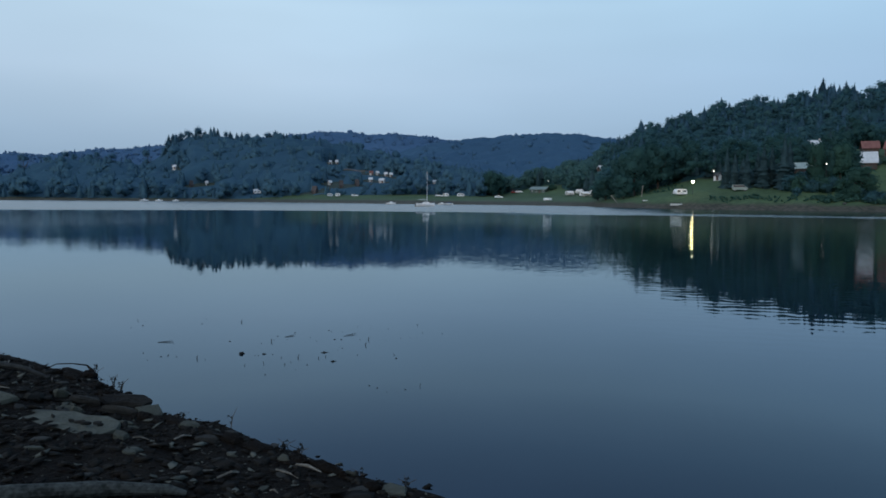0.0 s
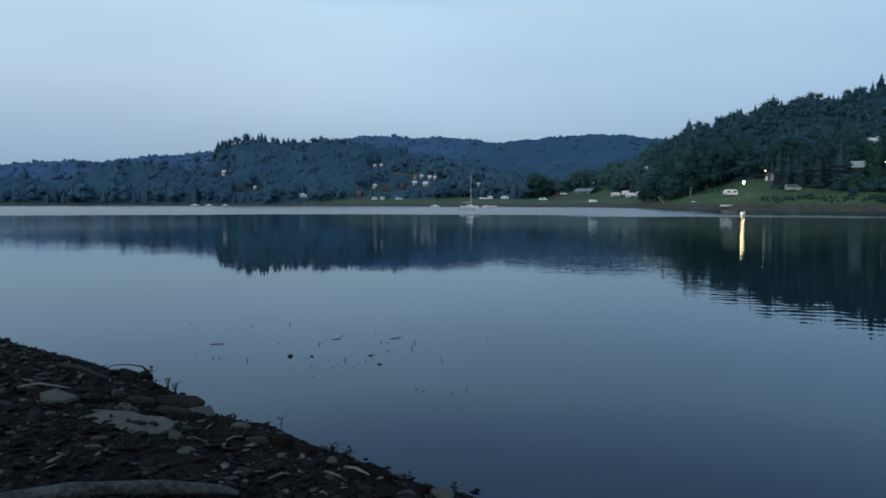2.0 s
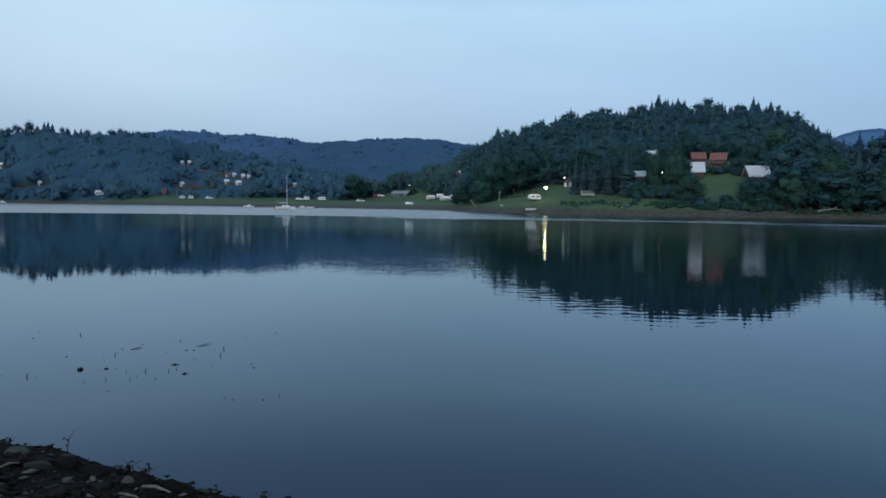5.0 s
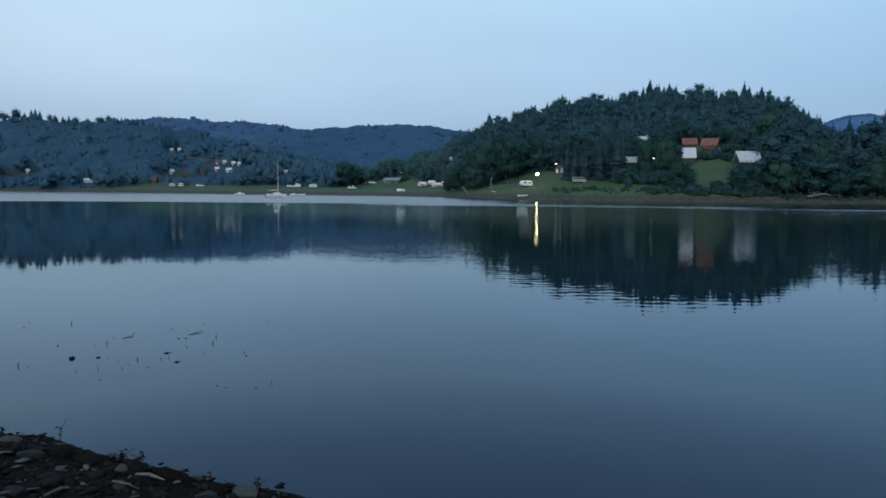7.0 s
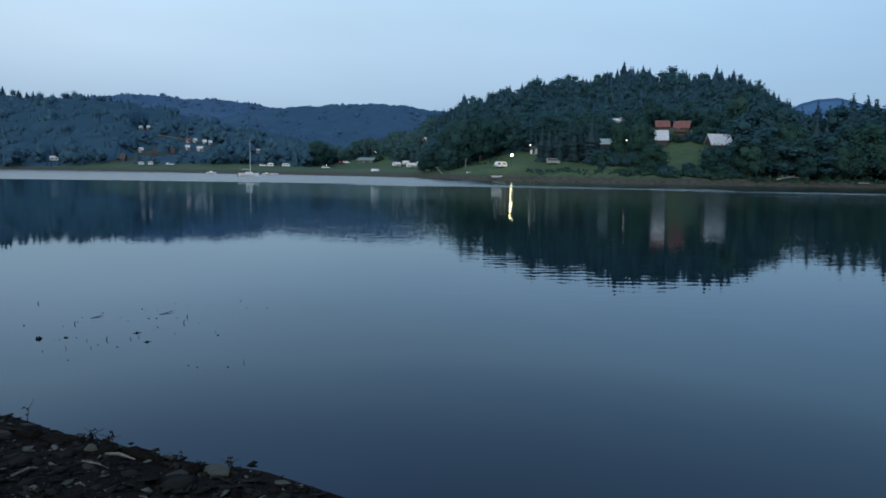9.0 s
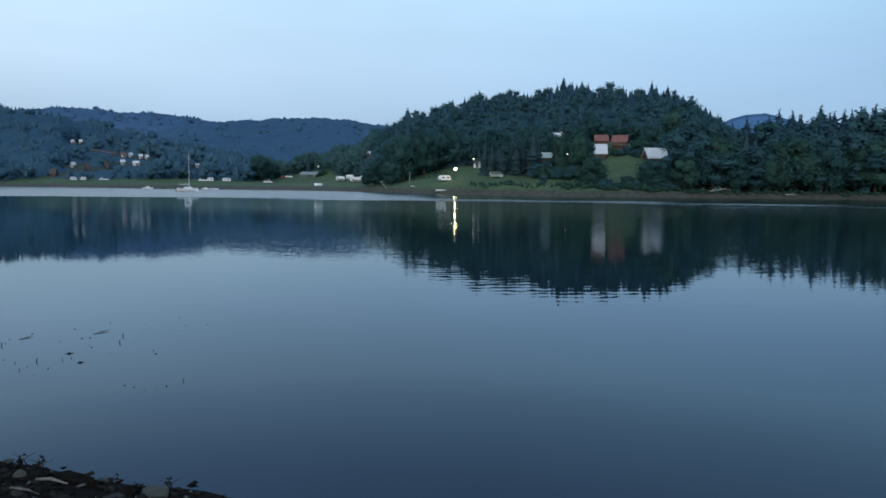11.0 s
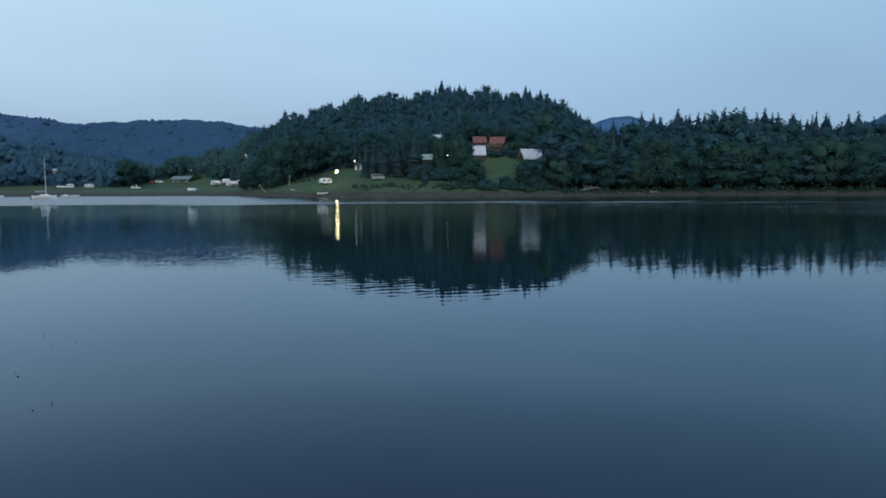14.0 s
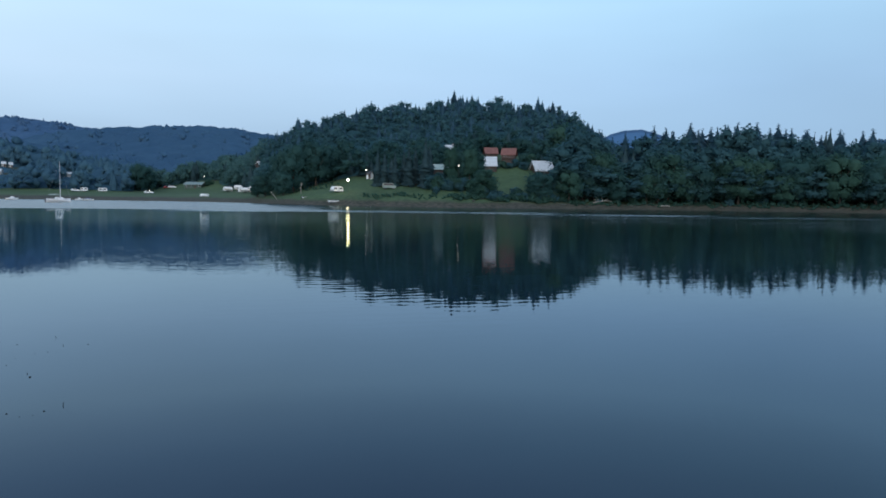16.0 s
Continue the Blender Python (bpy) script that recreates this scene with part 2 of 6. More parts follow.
def tube(points, radii, n=7):
    """A tapered tube along points."""
    rings = []
    pts = [Vector(p) for p in points]
    for i, p in enumerate(pts):
        d = (pts[min(i + 1, len(pts) - 1)] - pts[max(i - 1, 0)]).normalized()
        a = d.orthogonal().normalized()
        b = d.cross(a)
        r = radii[i] if isinstance(radii, (list, tuple)) else radii
        rings.append([tuple(p + r * (math.cos(6.2832 * k / n) * a + math.sin(6.2832 * k / n) * b)) for k in range(n)])
    return loft(rings)


def extrude(profile, y0, y1):
    """A closed profile of (x, z) drawn from y0 to y1."""
    return loft([[(x, y0, z) for x, z in profile], [(x, y1, z) for x, z in profile]])


def ball(r, n=10, m=6, sx=1.0, sy=1.0, sz=1.0, c=(0, 0, 0)):
    rings = [[(c[0] + sx * r * math.sin(t) * math.cos(6.2832 * k / n), c[1] + sy * r * math.sin(t) * math.sin(6.2832 * k / n), c[2] - sz * r * math.cos(t))
              for k in range(n)] for t in (math.pi * (i + 0.15) / (m + 0.3 - 0.0) for i in range(m + 1))]
    return loft(rings)


# ---------------------------------------------------------------- lie of the land
def table(flat):
    return np.array(flat[0::2], dtype=float), np.array(flat[1::2], dtype=float)


NEAR_SHORE = table([-400, 40, -20, -1, -8, 2.4, -6.2, 3.05, -4.7, 3.6, -4, 3.88, -3.4, 3.87, -2.6, 3.90, -2.1, 4.18, -1.6, 4.17, -1.15, 4.41, -0.5, 4.52, 0, 4.68, 1, 4.7, 3, 4.4, 6, 4.0, 20, 3, 400, -20])
FAR_SHORE = table([-180, 900, -60, 620, -45, 540, -31, 490, -17, 430, -10, 370, -4, 325, 4, 300, 8, 285, 12, 260, 14, 232, 16, 214, 18, 205, 20, 200, 28, 190, 35, 190,
                   42, 205, 50, 226, 60, 230, 75, 215, 95, 200, 120, 320, 140, 600, 180, 900])
BANK = table([-180, 2, -20, 2.0, 6, 2.0, 12, 2.4, 14, 2.6, 17, 4.0, 20, 4.6, 25, 4.6, 30, 4.0, 36, 3.0, 40, 2.6, 180, 2.5])
FIELD = table([-180, 0, 2, 0.5, 10, 1.5, 14, 2.5, 17, 5, 20, 9, 25, 12, 29, 15.5, 33, 16.5, 37, 14, 40, 6, 44, 2, 180, 2])
# canopy heights over the horizon, in degrees, and from them the ridges
RIDGE_RIGHT = table([-180, 0, 4, 1.2, 5.4, 1.95, 8, 2.6, 10.6, 3.35, 12.8, 4.3, 14, 4.95, 15.6, 5.5, 18.5, 6.45, 22, 7.05, 24, 7.35, 26.5, 7.7, 28.4, 8.05, 30, 7.95, 32, 7.75, 34.6, 7.45, 36.4, 7.2, 38.4, 6.6, 39.4, 6.0, 40.8, 4.8,
                     43, 3.6, 48, 2.5, 60, 2, 180, 0])
RIDGE_LEFT = table([-180, 2, -40, 2.0, -36, 1.95, -34.7, 2.2, -34, 1.95, -32.9, 1.7, -32, 1.75, -31.4, 2.35, -30.3, 2.6, -29.5, 2.85, -28.6, 3.1, -27.6, 2.95, -26.5, 3.15, -25, 3.1, -23.5, 2.8, -22.6, 3.2, -21.8, 3.7, -21.1, 4.7, -18.5, 5.15, -16, 5.0, -13.6, 5.15, -10, 5.0, -8, 4.6, -6, 4.2, -2, 3.4, 2, 2.6, 6, 1.9, 12, 1.5, 30, 0, 180, 0])
RIDGE_MID = table([-180, 1, -6, 2.5, -3, 4.0, -1, 4.55, 1, 4.82, 3.5, 4.98, 6, 5.25, 8, 5.35, 10.8, 5.25, 13, 4.9, 16, 4.6, 20, 4.2, 40, 2, 56, 2, 59.5, 4.4, 60.7, 5.0, 61.9, 5.35, 62.3, 5.65, 63, 6.0, 65, 6.7, 70, 7.4, 80, 7, 100, 3, 180, 1])
RIDGE_FAR = table([-180, 1.5, -45, 2.4, -36, 2.45, -34, 2.65, -32.6, 2.85, -29.5, 2.8, -27, 3.2, -24.5, 3.45, -22, 3.75, -16, 4.4, -12, 4.9, -10.3, 5.15, -8.5, 5.2, -6, 5.05, -4.4, 5.12, -2, 4.95, -1, 4.85, 2, 4.5,
                   10, 3.5, 30, 3.0, 39.5, 4.4, 41, 5.05, 42.3, 5.36, 43.4, 5.4, 44.6, 5.05, 47, 4.4, 60, 3.5, 180, 1.5])


def look_up(tab, az):
    return np.interp(az, tab[0], tab[1])


def step(v):
    v = np.clip(v, 0, 1)
    return v * v * (3 - 2 * v)


def ridge(tab, az, D, d0, d1, crop):
    """Ground that climbs from d0 to d1, so that trees of height crop on its brow reach the given degrees."""
    top = np.maximum(np.tan(np.radians(look_up(tab, az))) * d1 + 2.1 - crop, 0)
    return top * step((D - d0) / (d1 - d0)) * (1 - 0.5 * step((D - d1 * 1.1) / (d1 * 0.8)))


def height(x, y):
    x, y = np.asarray(x, dtype=float), np.asarray(y, dtype=float)
    D, az = np.hypot(x, y) + 1e-6, np.degrees(np.arctan2(x, y))
    wob = 0.5 * np.sin(x * 2.1 + 1.3 * np.sin(y * 1.7)) + 0.3 * np.sin(y * 4.3 + x * 3.1) + 0.2 * np.sin(x * 9 + y * 7)
    sn = (look_up(NEAR_SHORE, x) - x - y) / 1.414 + 0.06 * wob
    zn = np.where(sn > 0, 2.0 * (1 - np.exp(-np.maximum(sn, 0) * 0.105)), 0.2 * sn) + 0.025 * wob * np.clip(sn, 0, 1)
    sf = D - look_up(FAR_SHORE, az) + 1.2 * np.sin(az * 1.9) + 0.8 * np.sin(az * 4.7 + 1)
    up = np.maximum(sf, 0)
    zf = np.where(sf > 0, look_up(BANK, az) * (1 - np.exp(-up / 9)), 0.12 * sf)
    zf = zf + look_up(FIELD, az) * step((sf - 6) / 85)
    d_far = look_up(FAR_SHORE, az)
    hills = np.maximum.reduce([ridge(RIDGE_LEFT, az, D, d_far + 15, 620, 16), ridge(RIDGE_RIGHT, az, D, np.maximum(d_far + 45, 262), 450, 14),
                               ridge(RIDGE_MID, az, D, 480, 1000, 16), ridge(RIDGE_FAR, az, D, 900, np.where(az > 30, 3000, 1500), 10)])
    zf = np.where(sf > 0, np.maximum(zf, hills + np.minimum(zf, 3)), zf)
    roll = np.where(up > 30, 1.2 * np.sin(x * 0.045 + 2) * np.sin(y * 0.038) * np.clip((up - 30) / 60, 0, 1), 0)
    return np.maximum(np.maximum(zn, zf + roll), -1.6)


def ground_z(x, y):
    return float(height(x, y))


def spot(az, D):
    """The place on the ground in a compass direction and at a distance from the shore where the walk begins."""
    x, y = D * math.sin(radians(az)), D * math.cos(radians(az))
    return x, y, ground_z(x, y)


# ground: one sheet
az_steps = np.concatenate([np.arange(-180, -42, 3), np.arange(-42, 68, 0.45), np.arange(68, 180, 2)])
rad_steps = np.concatenate([np.array([0.01, 0.25]), np.geomspace(0.5, 16, 130), np.geomspace(16.5, 170, 24), np.geomspace(173, 480, 90), np.geomspace(488, 4700, 70)])
A, Rr = np.meshgrid(np.radians(az_steps), rad_steps)
gx, gy = Rr * np.sin(A), Rr * np.cos(A)
gz = height(gx, gy)
n_az, n_r = len(az_steps), len(rad_steps)
GV = np.stack([gx.ravel(), gy.ravel(), gz.ravel()], 1)
ii, jj = np.meshgrid(np.arange(n_r - 1), np.arange(n_az), indexing="ij")
j2 = (jj + 1) % n_az
GF = np.stack([ii * n_az + jj, (ii + 1) * n_az + jj, (ii + 1) * n_az + j2, ii * n_az + j2], -1).reshape(-1, 4)
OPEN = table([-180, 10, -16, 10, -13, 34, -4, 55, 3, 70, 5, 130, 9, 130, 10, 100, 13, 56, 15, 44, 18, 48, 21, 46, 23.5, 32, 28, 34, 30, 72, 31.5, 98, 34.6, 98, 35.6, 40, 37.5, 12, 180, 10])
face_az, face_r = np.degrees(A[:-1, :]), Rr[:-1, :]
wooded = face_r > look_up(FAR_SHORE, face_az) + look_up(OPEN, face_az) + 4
# far hillsides take the haze-coloured foliage materials too
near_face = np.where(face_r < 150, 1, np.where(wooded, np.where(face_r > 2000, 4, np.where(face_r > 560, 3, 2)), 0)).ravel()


def far_ground():
    """Bare drawdown mud by the water, rough meadow above."""
    m = material("meadow_and_mud", (0.030, 0.060, 0.025), (0.064, 0.107, 0.045), 0.9, 0.06, 0.7, 0.4, 0.05)
    nt, ln = m.node_tree.nodes, m.node_tree.links
    geo = nt.new("ShaderNodeNewGeometry")
    sep = nt.new("ShaderNodeSeparateXYZ")
    ln.new(geo.outputs["Position"], sep.inputs[0])
    ns = nt.new("ShaderNodeTexNoise")
    ns.inputs["Scale"].default_value = 0.12
    ns.inputs["Detail"].default_value = 5
    ln.new(geo.outputs["Position"], ns.inputs["Vector"])
    lift = nt.new("ShaderNodeMath")
    lift.operation = "MULTIPLY_ADD"
    lift.inputs[1].default_value = -1.8
    ln.new(ns.outputs[0], lift.inputs[0])
    ln.new(sep.outputs["Z"], lift.inputs[2])
    rng = nt.new("ShaderNodeMapRange")
    rng.inputs["From Min"].default_value, rng.inputs["From Max"].default_value = 0.25, 1.1
    ln.new(lift.outputs[0], rng.inputs["Value"])
    mud = nt.new("ShaderNodeMix")
    mud.data_type = "RGBA"
    mud.inputs[6].default_value, mud.inputs[7].default_value = (0.026, 0.029, 0.019, 1), (0.080, 0.071, 0.052, 1)
    ms = nt.new("ShaderNodeTexNoise")
    ms.inputs["Scale"].default_value, ms.inputs["Detail"].default_value = 0.9, 7
    ln.new(geo.outputs["Position"], ms.inputs["Vector"])
    mr = nt.new("ShaderNodeMapRange")
    mr.inputs["From Min"].default_value, mr.inputs["From Max"].default_value = 0.35, 0.68
    ln.new(ms.outputs[0], mr.inputs["Value"])
    ln.new(mr.outputs[0], mud.inputs[0])
    mix = nt.new("ShaderNodeMix")
    mix.data_type = "RGBA"
    ln.new(rng.outputs[0], mix.inputs[0])
    ln.new(mud.outputs[2], mix.inputs[6])
    old = [l for l in m.node_tree.links if l.to_socket.name == "Base Color"][0].from_socket
    ln.new(old, mix.inputs[7])
    ln.new(mix.outputs[2], nt["Principled BSDF"].inputs["Base Color"])
    return m


MEADOW = far_ground()
FOREST_FLOOR = material("forest_floor", (0.02, 0.032, 0.028), (0.045, 0.065, 0.05), 0.9, 0.1, 1.0, 0.3, 0.05)
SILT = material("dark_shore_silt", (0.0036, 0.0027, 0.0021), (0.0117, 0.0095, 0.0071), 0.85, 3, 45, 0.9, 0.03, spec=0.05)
ground = new("ground", arrays_mesh("ground", GV, GF, [MEADOW, SILT, FOREST_FLOOR, SPRUCE_FAR, HAZY_WOODS], near_face, smooth=True))
tagged(ground, "dark stony lake shore, muddy banks, green meadow and hills", "ground", kind="structure")


def water_material():
    m = bpy.data.materials.new("lake_water")
    m.use_nodes = True
    nt, ln = m.node_tree.nodes, m.node_tree.links
    b = nt["Principled BSDF"]
    b.inputs["Base Color"].default_value = (0.002, 0.006, 0.010, 1)
    b.inputs["IOR"].default_value = 1.333
    geo = nt.new("ShaderNodeNewGeometry")

    def noise_at(scale, sx, sy, rot, detail):
        mp = nt.new("ShaderNodeMapping")
        mp.inputs["Scale"].default_value = (sx, sy, 1)
        mp.inputs["Rotation"].default_value = (0, 0, radians(rot))
        ln.new(geo.outputs["Position"], mp.inputs[0])
        n = nt.new("ShaderNodeTexNoise")
        n.inputs["Scale"].default_value, n.inputs["Detail"].default_value = scale, detail
        ln.new(mp.outputs[0], n.inputs["Vector"])
        return n

    def op(kind, a, b_, c=None):
        n = nt.new("ShaderNodeMath")
        n.operation = kind
        for i, v in enumerate((a, b_, c)):
            if v is None:
                continue
            if isinstance(v, (int, float)):
                n.inputs[i].default_value = v
            else:
                ln.new(v, n.inputs[i])
        return n.outputs[0]

    def ramp(v, a, b_, lo=0.0, hi=1.0):
        r = nt.new("ShaderNodeMapRange")
        r.interpolation_type = "SMOOTHSTEP"
        for k, x in (("From Min", a), ("From Max", b_), ("To Min", lo), ("To Max", hi)):
            r.inputs[k].default_value = x
        ln.new(v, r.inputs["Value"])
        return r.outputs[0]

    sep = nt.new("ShaderNodeSeparateXYZ")
    ln.new(geo.outputs["Position"], sep.inputs[0])
    X, Y = sep.outputs["X"], sep.outputs["Y"]
    # ruffled far water: a broad reach up the lake, a narrow cat's-paw along the other bank
    edge = noise_at(0.03, 1, 1, 0, 3).outputs[0]
    dist = op("SQRT", op("ADD", op("MULTIPLY", X, X), op("MULTIPLY", Y, Y)), 0)
    inner = op("MULTIPLY_ADD", X, -0.20, 119.0)
    reach = op("ADD", op("SUBTRACT", dist, inner), op("MULTIPLY_ADD", edge, 14.0, -7.0))
    broad = op("MULTIPLY", ramp(reach, -3.0, 4.0), ramp(op("MULTIPLY_ADD", Y, -0.33, X), -8.0, 6.0, 1.0, 0.0))
    paw = op("ADD", op("SUBTRACT", dist, op("MULTIPLY_ADD", X, 0.12, 101.0)), op("MULTIPLY_ADD", edge, 8.0, -4.0))
    line = op("MULTIPLY", ramp(paw, -5.0, 5.0), ramp(paw, 6.0, 26.0, 1.0, 0.0))
    streak = ramp(noise_at(0.02, 1.0, 6.0, 50, 4).outputs[0], 0.42, 0.62)
    line = op("MULTIPLY", op("MULTIPLY", line, op("MULTIPLY_ADD", streak, 0.45, 0.5)), op("MULTIPLY", ramp(X, 50.0, 100.0, 1.0, 0.3), ramp(X, 4.0, 26.0)))
    drift = op("MULTIPLY", op("MULTIPLY", ramp(dist, 52.0, 72.0), ramp(dist, 112.0, 140.0, 1.0, 0.0)), ramp(X, 34.0, 66.0))
    drift = op("MULTIPLY", drift, op("MULTIPLY_ADD", streak, 0.34, 0.16))
    ruffle = op("MINIMUM", op("ADD", op("ADD", broad, line), drift), 1.0)
    sheen = nt.new("ShaderNodeBsdfGlossy")
    tint = nt.new("ShaderNodeMix")
    tint.data_type = "RGBA"
    clear = nt.new("ShaderNodeMix")   # reflection tint by distance, bluer near and paler far, for the grazing angle
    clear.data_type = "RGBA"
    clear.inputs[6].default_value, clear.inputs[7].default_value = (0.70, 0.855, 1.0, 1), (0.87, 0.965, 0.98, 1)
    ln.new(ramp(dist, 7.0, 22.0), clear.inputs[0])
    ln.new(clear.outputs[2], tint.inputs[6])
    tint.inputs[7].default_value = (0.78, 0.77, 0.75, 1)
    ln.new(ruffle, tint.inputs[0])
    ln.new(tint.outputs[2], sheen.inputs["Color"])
    ln.new(op("MULTIPLY_ADD", ruffle, 0.20, 0.012), sheen.inputs["Roughness"])
    # slow swell and the small wind ripples, as slopes of the surface
    swell, rip, chop = noise_at(0.28, 1, 1.0, 0, 2), noise_at(1.5, 0.6, 1.4, 12, 1.2), noise_at(17.0, 0.7, 1.2, -8, 2)
    patch = ramp(noise_at(0.05, 1, 1, 0, 2).outputs[0], 0.40, 0.62, 0.15, 1.0)
    off = ramp(dist, 5.0, 16.0, 0.16, 1.0)
    amp = op("MULTIPLY", op("MULTIPLY", op("MULTIPLY_ADD", patch, 0.006, 0.006), off), ramp(X, -4.0, 8.0, 0.2, 1.0))
    far_amp = op("ADD", op("MULTIPLY", ramp(dist, 12.0, 42.0, 0.006, 0.14), ramp(X, -10.0, 14.0, 0.26, 1.0)), ramp(dist, 42.0, 75.0, 0.0, 0.15))

    def slope(n, k):
        c = nt.new("ShaderNodeVectorMath")
        c.operation = "SUBTRACT"
        c.inputs[1].default_value = (0.5, 0.5, 0.5)
        ln.new(n.outputs["Color"], c.inputs[0])
        s = nt.new("ShaderNodeVectorMath")
        s.operation = "SCALE"
        ln.new(c.outputs[0], s.inputs[0])
        if isinstance(k, float):
            s.inputs["Scale"].default_value = k
        else:
            ln.new(k, s.inputs["Scale"])
        return s.outputs[0]

    mp = nt.new("ShaderNodeMapping")   # short wind ripples in trains
    mp.inputs["Rotation"].default_value = (0, 0, radians(14))
    ln.new(geo.outputs["Position"], mp.inputs[0])
    train = nt.new("ShaderNodeTexWave")
    train.wave_type, train.bands_direction, train.wave_profile = "BANDS", "Y", "SIN"
    for key, val in (("Scale", 0.72), ("Distortion", 5.0), ("Detail", 2.0), ("Detail Scale", 2.4), ("Detail Roughness", 0.5)):
        train.inputs[key].default_value = val
    ln.new(mp.outputs[0], train.inputs["Vector"])
    lift = nt.new("ShaderNodeCombineXYZ")
    crest = op("MULTIPLY", op("MULTIPLY", op("MULTIPLY", off, patch), ramp(X, -2.0, 7.0, 0.005, 0.020)), ramp(X, 13.0, 22.0, 1.0, 0.35))
    ln.new(op("MULTIPLY", op("SUBTRACT", train.outputs["Fac"], 0.5), crest), lift.inputs["Y"])
    tot = nt.new("ShaderNodeVectorMath")
    tot.operation = "ADD"
    both = nt.new("ShaderNodeVectorMath")
    both.operation = "ADD"
    ln.new(slope(rip, amp), both.inputs[0])
    ln.new(slope(chop, far_amp), both.inputs[1])
    base = nt.new("ShaderNodeVectorMath")
    base.operation = "ADD"
    ln.new(slope(swell, 0.004), base.inputs[0])
    ln.new(lift.outputs[0], base.inputs[1])
    ln.new(base.outputs[0], tot.inputs[0])
    ln.new(both.outputs[0], tot.inputs[1])
    flat = nt.new("ShaderNodeVectorMath")
    flat.operation = "MULTIPLY_ADD"
    flat.inputs[1].default_value, flat.inputs[2].default_value = (0.75, 1, 0), (0, 0, 1)
    ln.new(tot.outputs[0], flat.inputs[0])
    lee = nt.new("ShaderNodeCombineXYZ")   # the steep lee faces of the wind ripples
    ln.new(op("ADD", op("MULTIPLY_ADD", line, -0.05, op("MULTIPLY", ruffle, -0.065)), ramp(dist, 105.0, 140.0, 0.0, -0.014)), lee.inputs["Y"])
    lee.inputs["Z"].default_value = 1.0
    ln.new(lee.outputs[0], flat.inputs[2])
    nrm = nt.new("ShaderNodeVectorMath")
    nrm.operation = "NORMALIZE"
    ln.new(flat.outputs[0], nrm.inputs[0])
    b.inputs["Specular IOR Level"].default_value = 0.0
    b.inputs["Roughness"].default_value = 1.0
    fres = nt.new("ShaderNodeFresnel")
    fres.inputs["IOR"].default_value = 1.333
    gloss = nt.new("ShaderNodeMixShader")
    ln.new(nrm.outputs[0], sheen.inputs["Normal"])
    ln.new(nrm.outputs[0], fres.inputs["Normal"])
    ln.new(fres.outputs[0], gloss.inputs[0])
    ln.new(b.outputs[0], gloss.inputs[1])
    ln.new(sheen.outputs[0], gloss.inputs[2])
    ln.new(gloss.outputs[0], nt["Material Output"].inputs["Surface"])
    return m


ring = [(1100 * math.sin(6.28318 * k / 96), 1100 * math.cos(6.28318 * k / 96), 0.0) for k in range(96)]
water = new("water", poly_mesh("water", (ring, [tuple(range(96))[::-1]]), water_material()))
tagged(water, "calm dark blue lake mirroring sky and woods", "water", kind="structure")
if water.data.polygons[0].normal.z < 0:
    water.data.flip_normals()


# ---------------------------------------------------------------- trees
def tris(geo):
    F = []
    for f in geo[1]:
        F += [(f[0], f[i], f[i + 1]) for i in range(1, len(f) - 1)]
    return np.array(geo[0], dtype=float), np.array(F, dtype=int)


def spruce_geo(rng, h=16.0, r=2.6, tiers=8, spikes=8, bare=0.1):
    """The needles of a spruce: whorls of drooping boughs of uneven reach round a slim dark heart, and a thin leader."""
    V, F, N = [], [], []
    for k in range(4):   # heart
        u = (0, .3, .65, 1)[k]
        for j in range(6):
            a = 1.047 * j + k
            w = r * .6 * (1 - u) ** .62 * rng.uniform(.8, 1.15) + .03
            V.append((w * math.cos(a), w * math.sin(a), h * (bare + (.96 - bare) * u)))
            N.append((math.cos(a), math.sin(a), .55))
    F += [t for k in range(3) for j in range(6) for t in ((6 * k + j, 6 * k + (j + 1) % 6, 6 * k + 6 + j), (6 * k + (j + 1) % 6, 6 * k + 6 + (j + 1) % 6, 6 * k + 6 + j))]
    for k in range(tiers):
        u = (k + .4) / tiers
        z = h * (bare + (1 - bare) * u)
        rad = r * (1 - u) ** 0.78 * rng.uniform(0.75, 1.15) + 0.05
        a0 = rng.uniform(0, 6.28)
        for j in range(spikes):
            a = a0 + 6.2832 * (j + rng.uniform(-.35, .35)) / spikes
            L = rad * rng.uniform(0.62, 1.2)
            w, c, d = L * rng.uniform(.38, .6), math.cos(a), math.sin(a)
            dz, i = z + rng.uniform(-.9, .9) * h * (1 - bare) / tiers, len(V)
            V += [(.05 * c, .05 * d, dz + .34 * L), (.55 * L * c - w * d, .55 * L * d + w * c, dz - .26 * L), (L * c, L * d, dz - .24 * L), (.55 * L * c + w * d, .55 * L * d - w * c, dz - .26 * L)]
            N += [(c * .5, d * .5, .8), (c * .8 - .4 * d, d * .8 + .4 * c, .55), (c, d, .45), (c * .8 + .4 * d, d * .8 - .4 * c, .55)]
            F += [(i, i + 1, i + 2), (i, i + 2, i + 3)]
    i = len(V)
    V += [(.2, 0, h * .9), (-.1, .17, h * .9), (-.1, -.17, h * .9), (0, 0, h * 1.01)]
    N += [(1, 0, .3), (-.5, .8, .3), (-.5, -.8, .3), (0, 0, 1)]
    F += [(i, i + 1, i + 3), (i + 1, i + 2, i + 3), (i + 2, i, i + 3)]
    V, F, N = np.array(V), np.array(F), unit(N)
    return V, outward(V, F, N), N


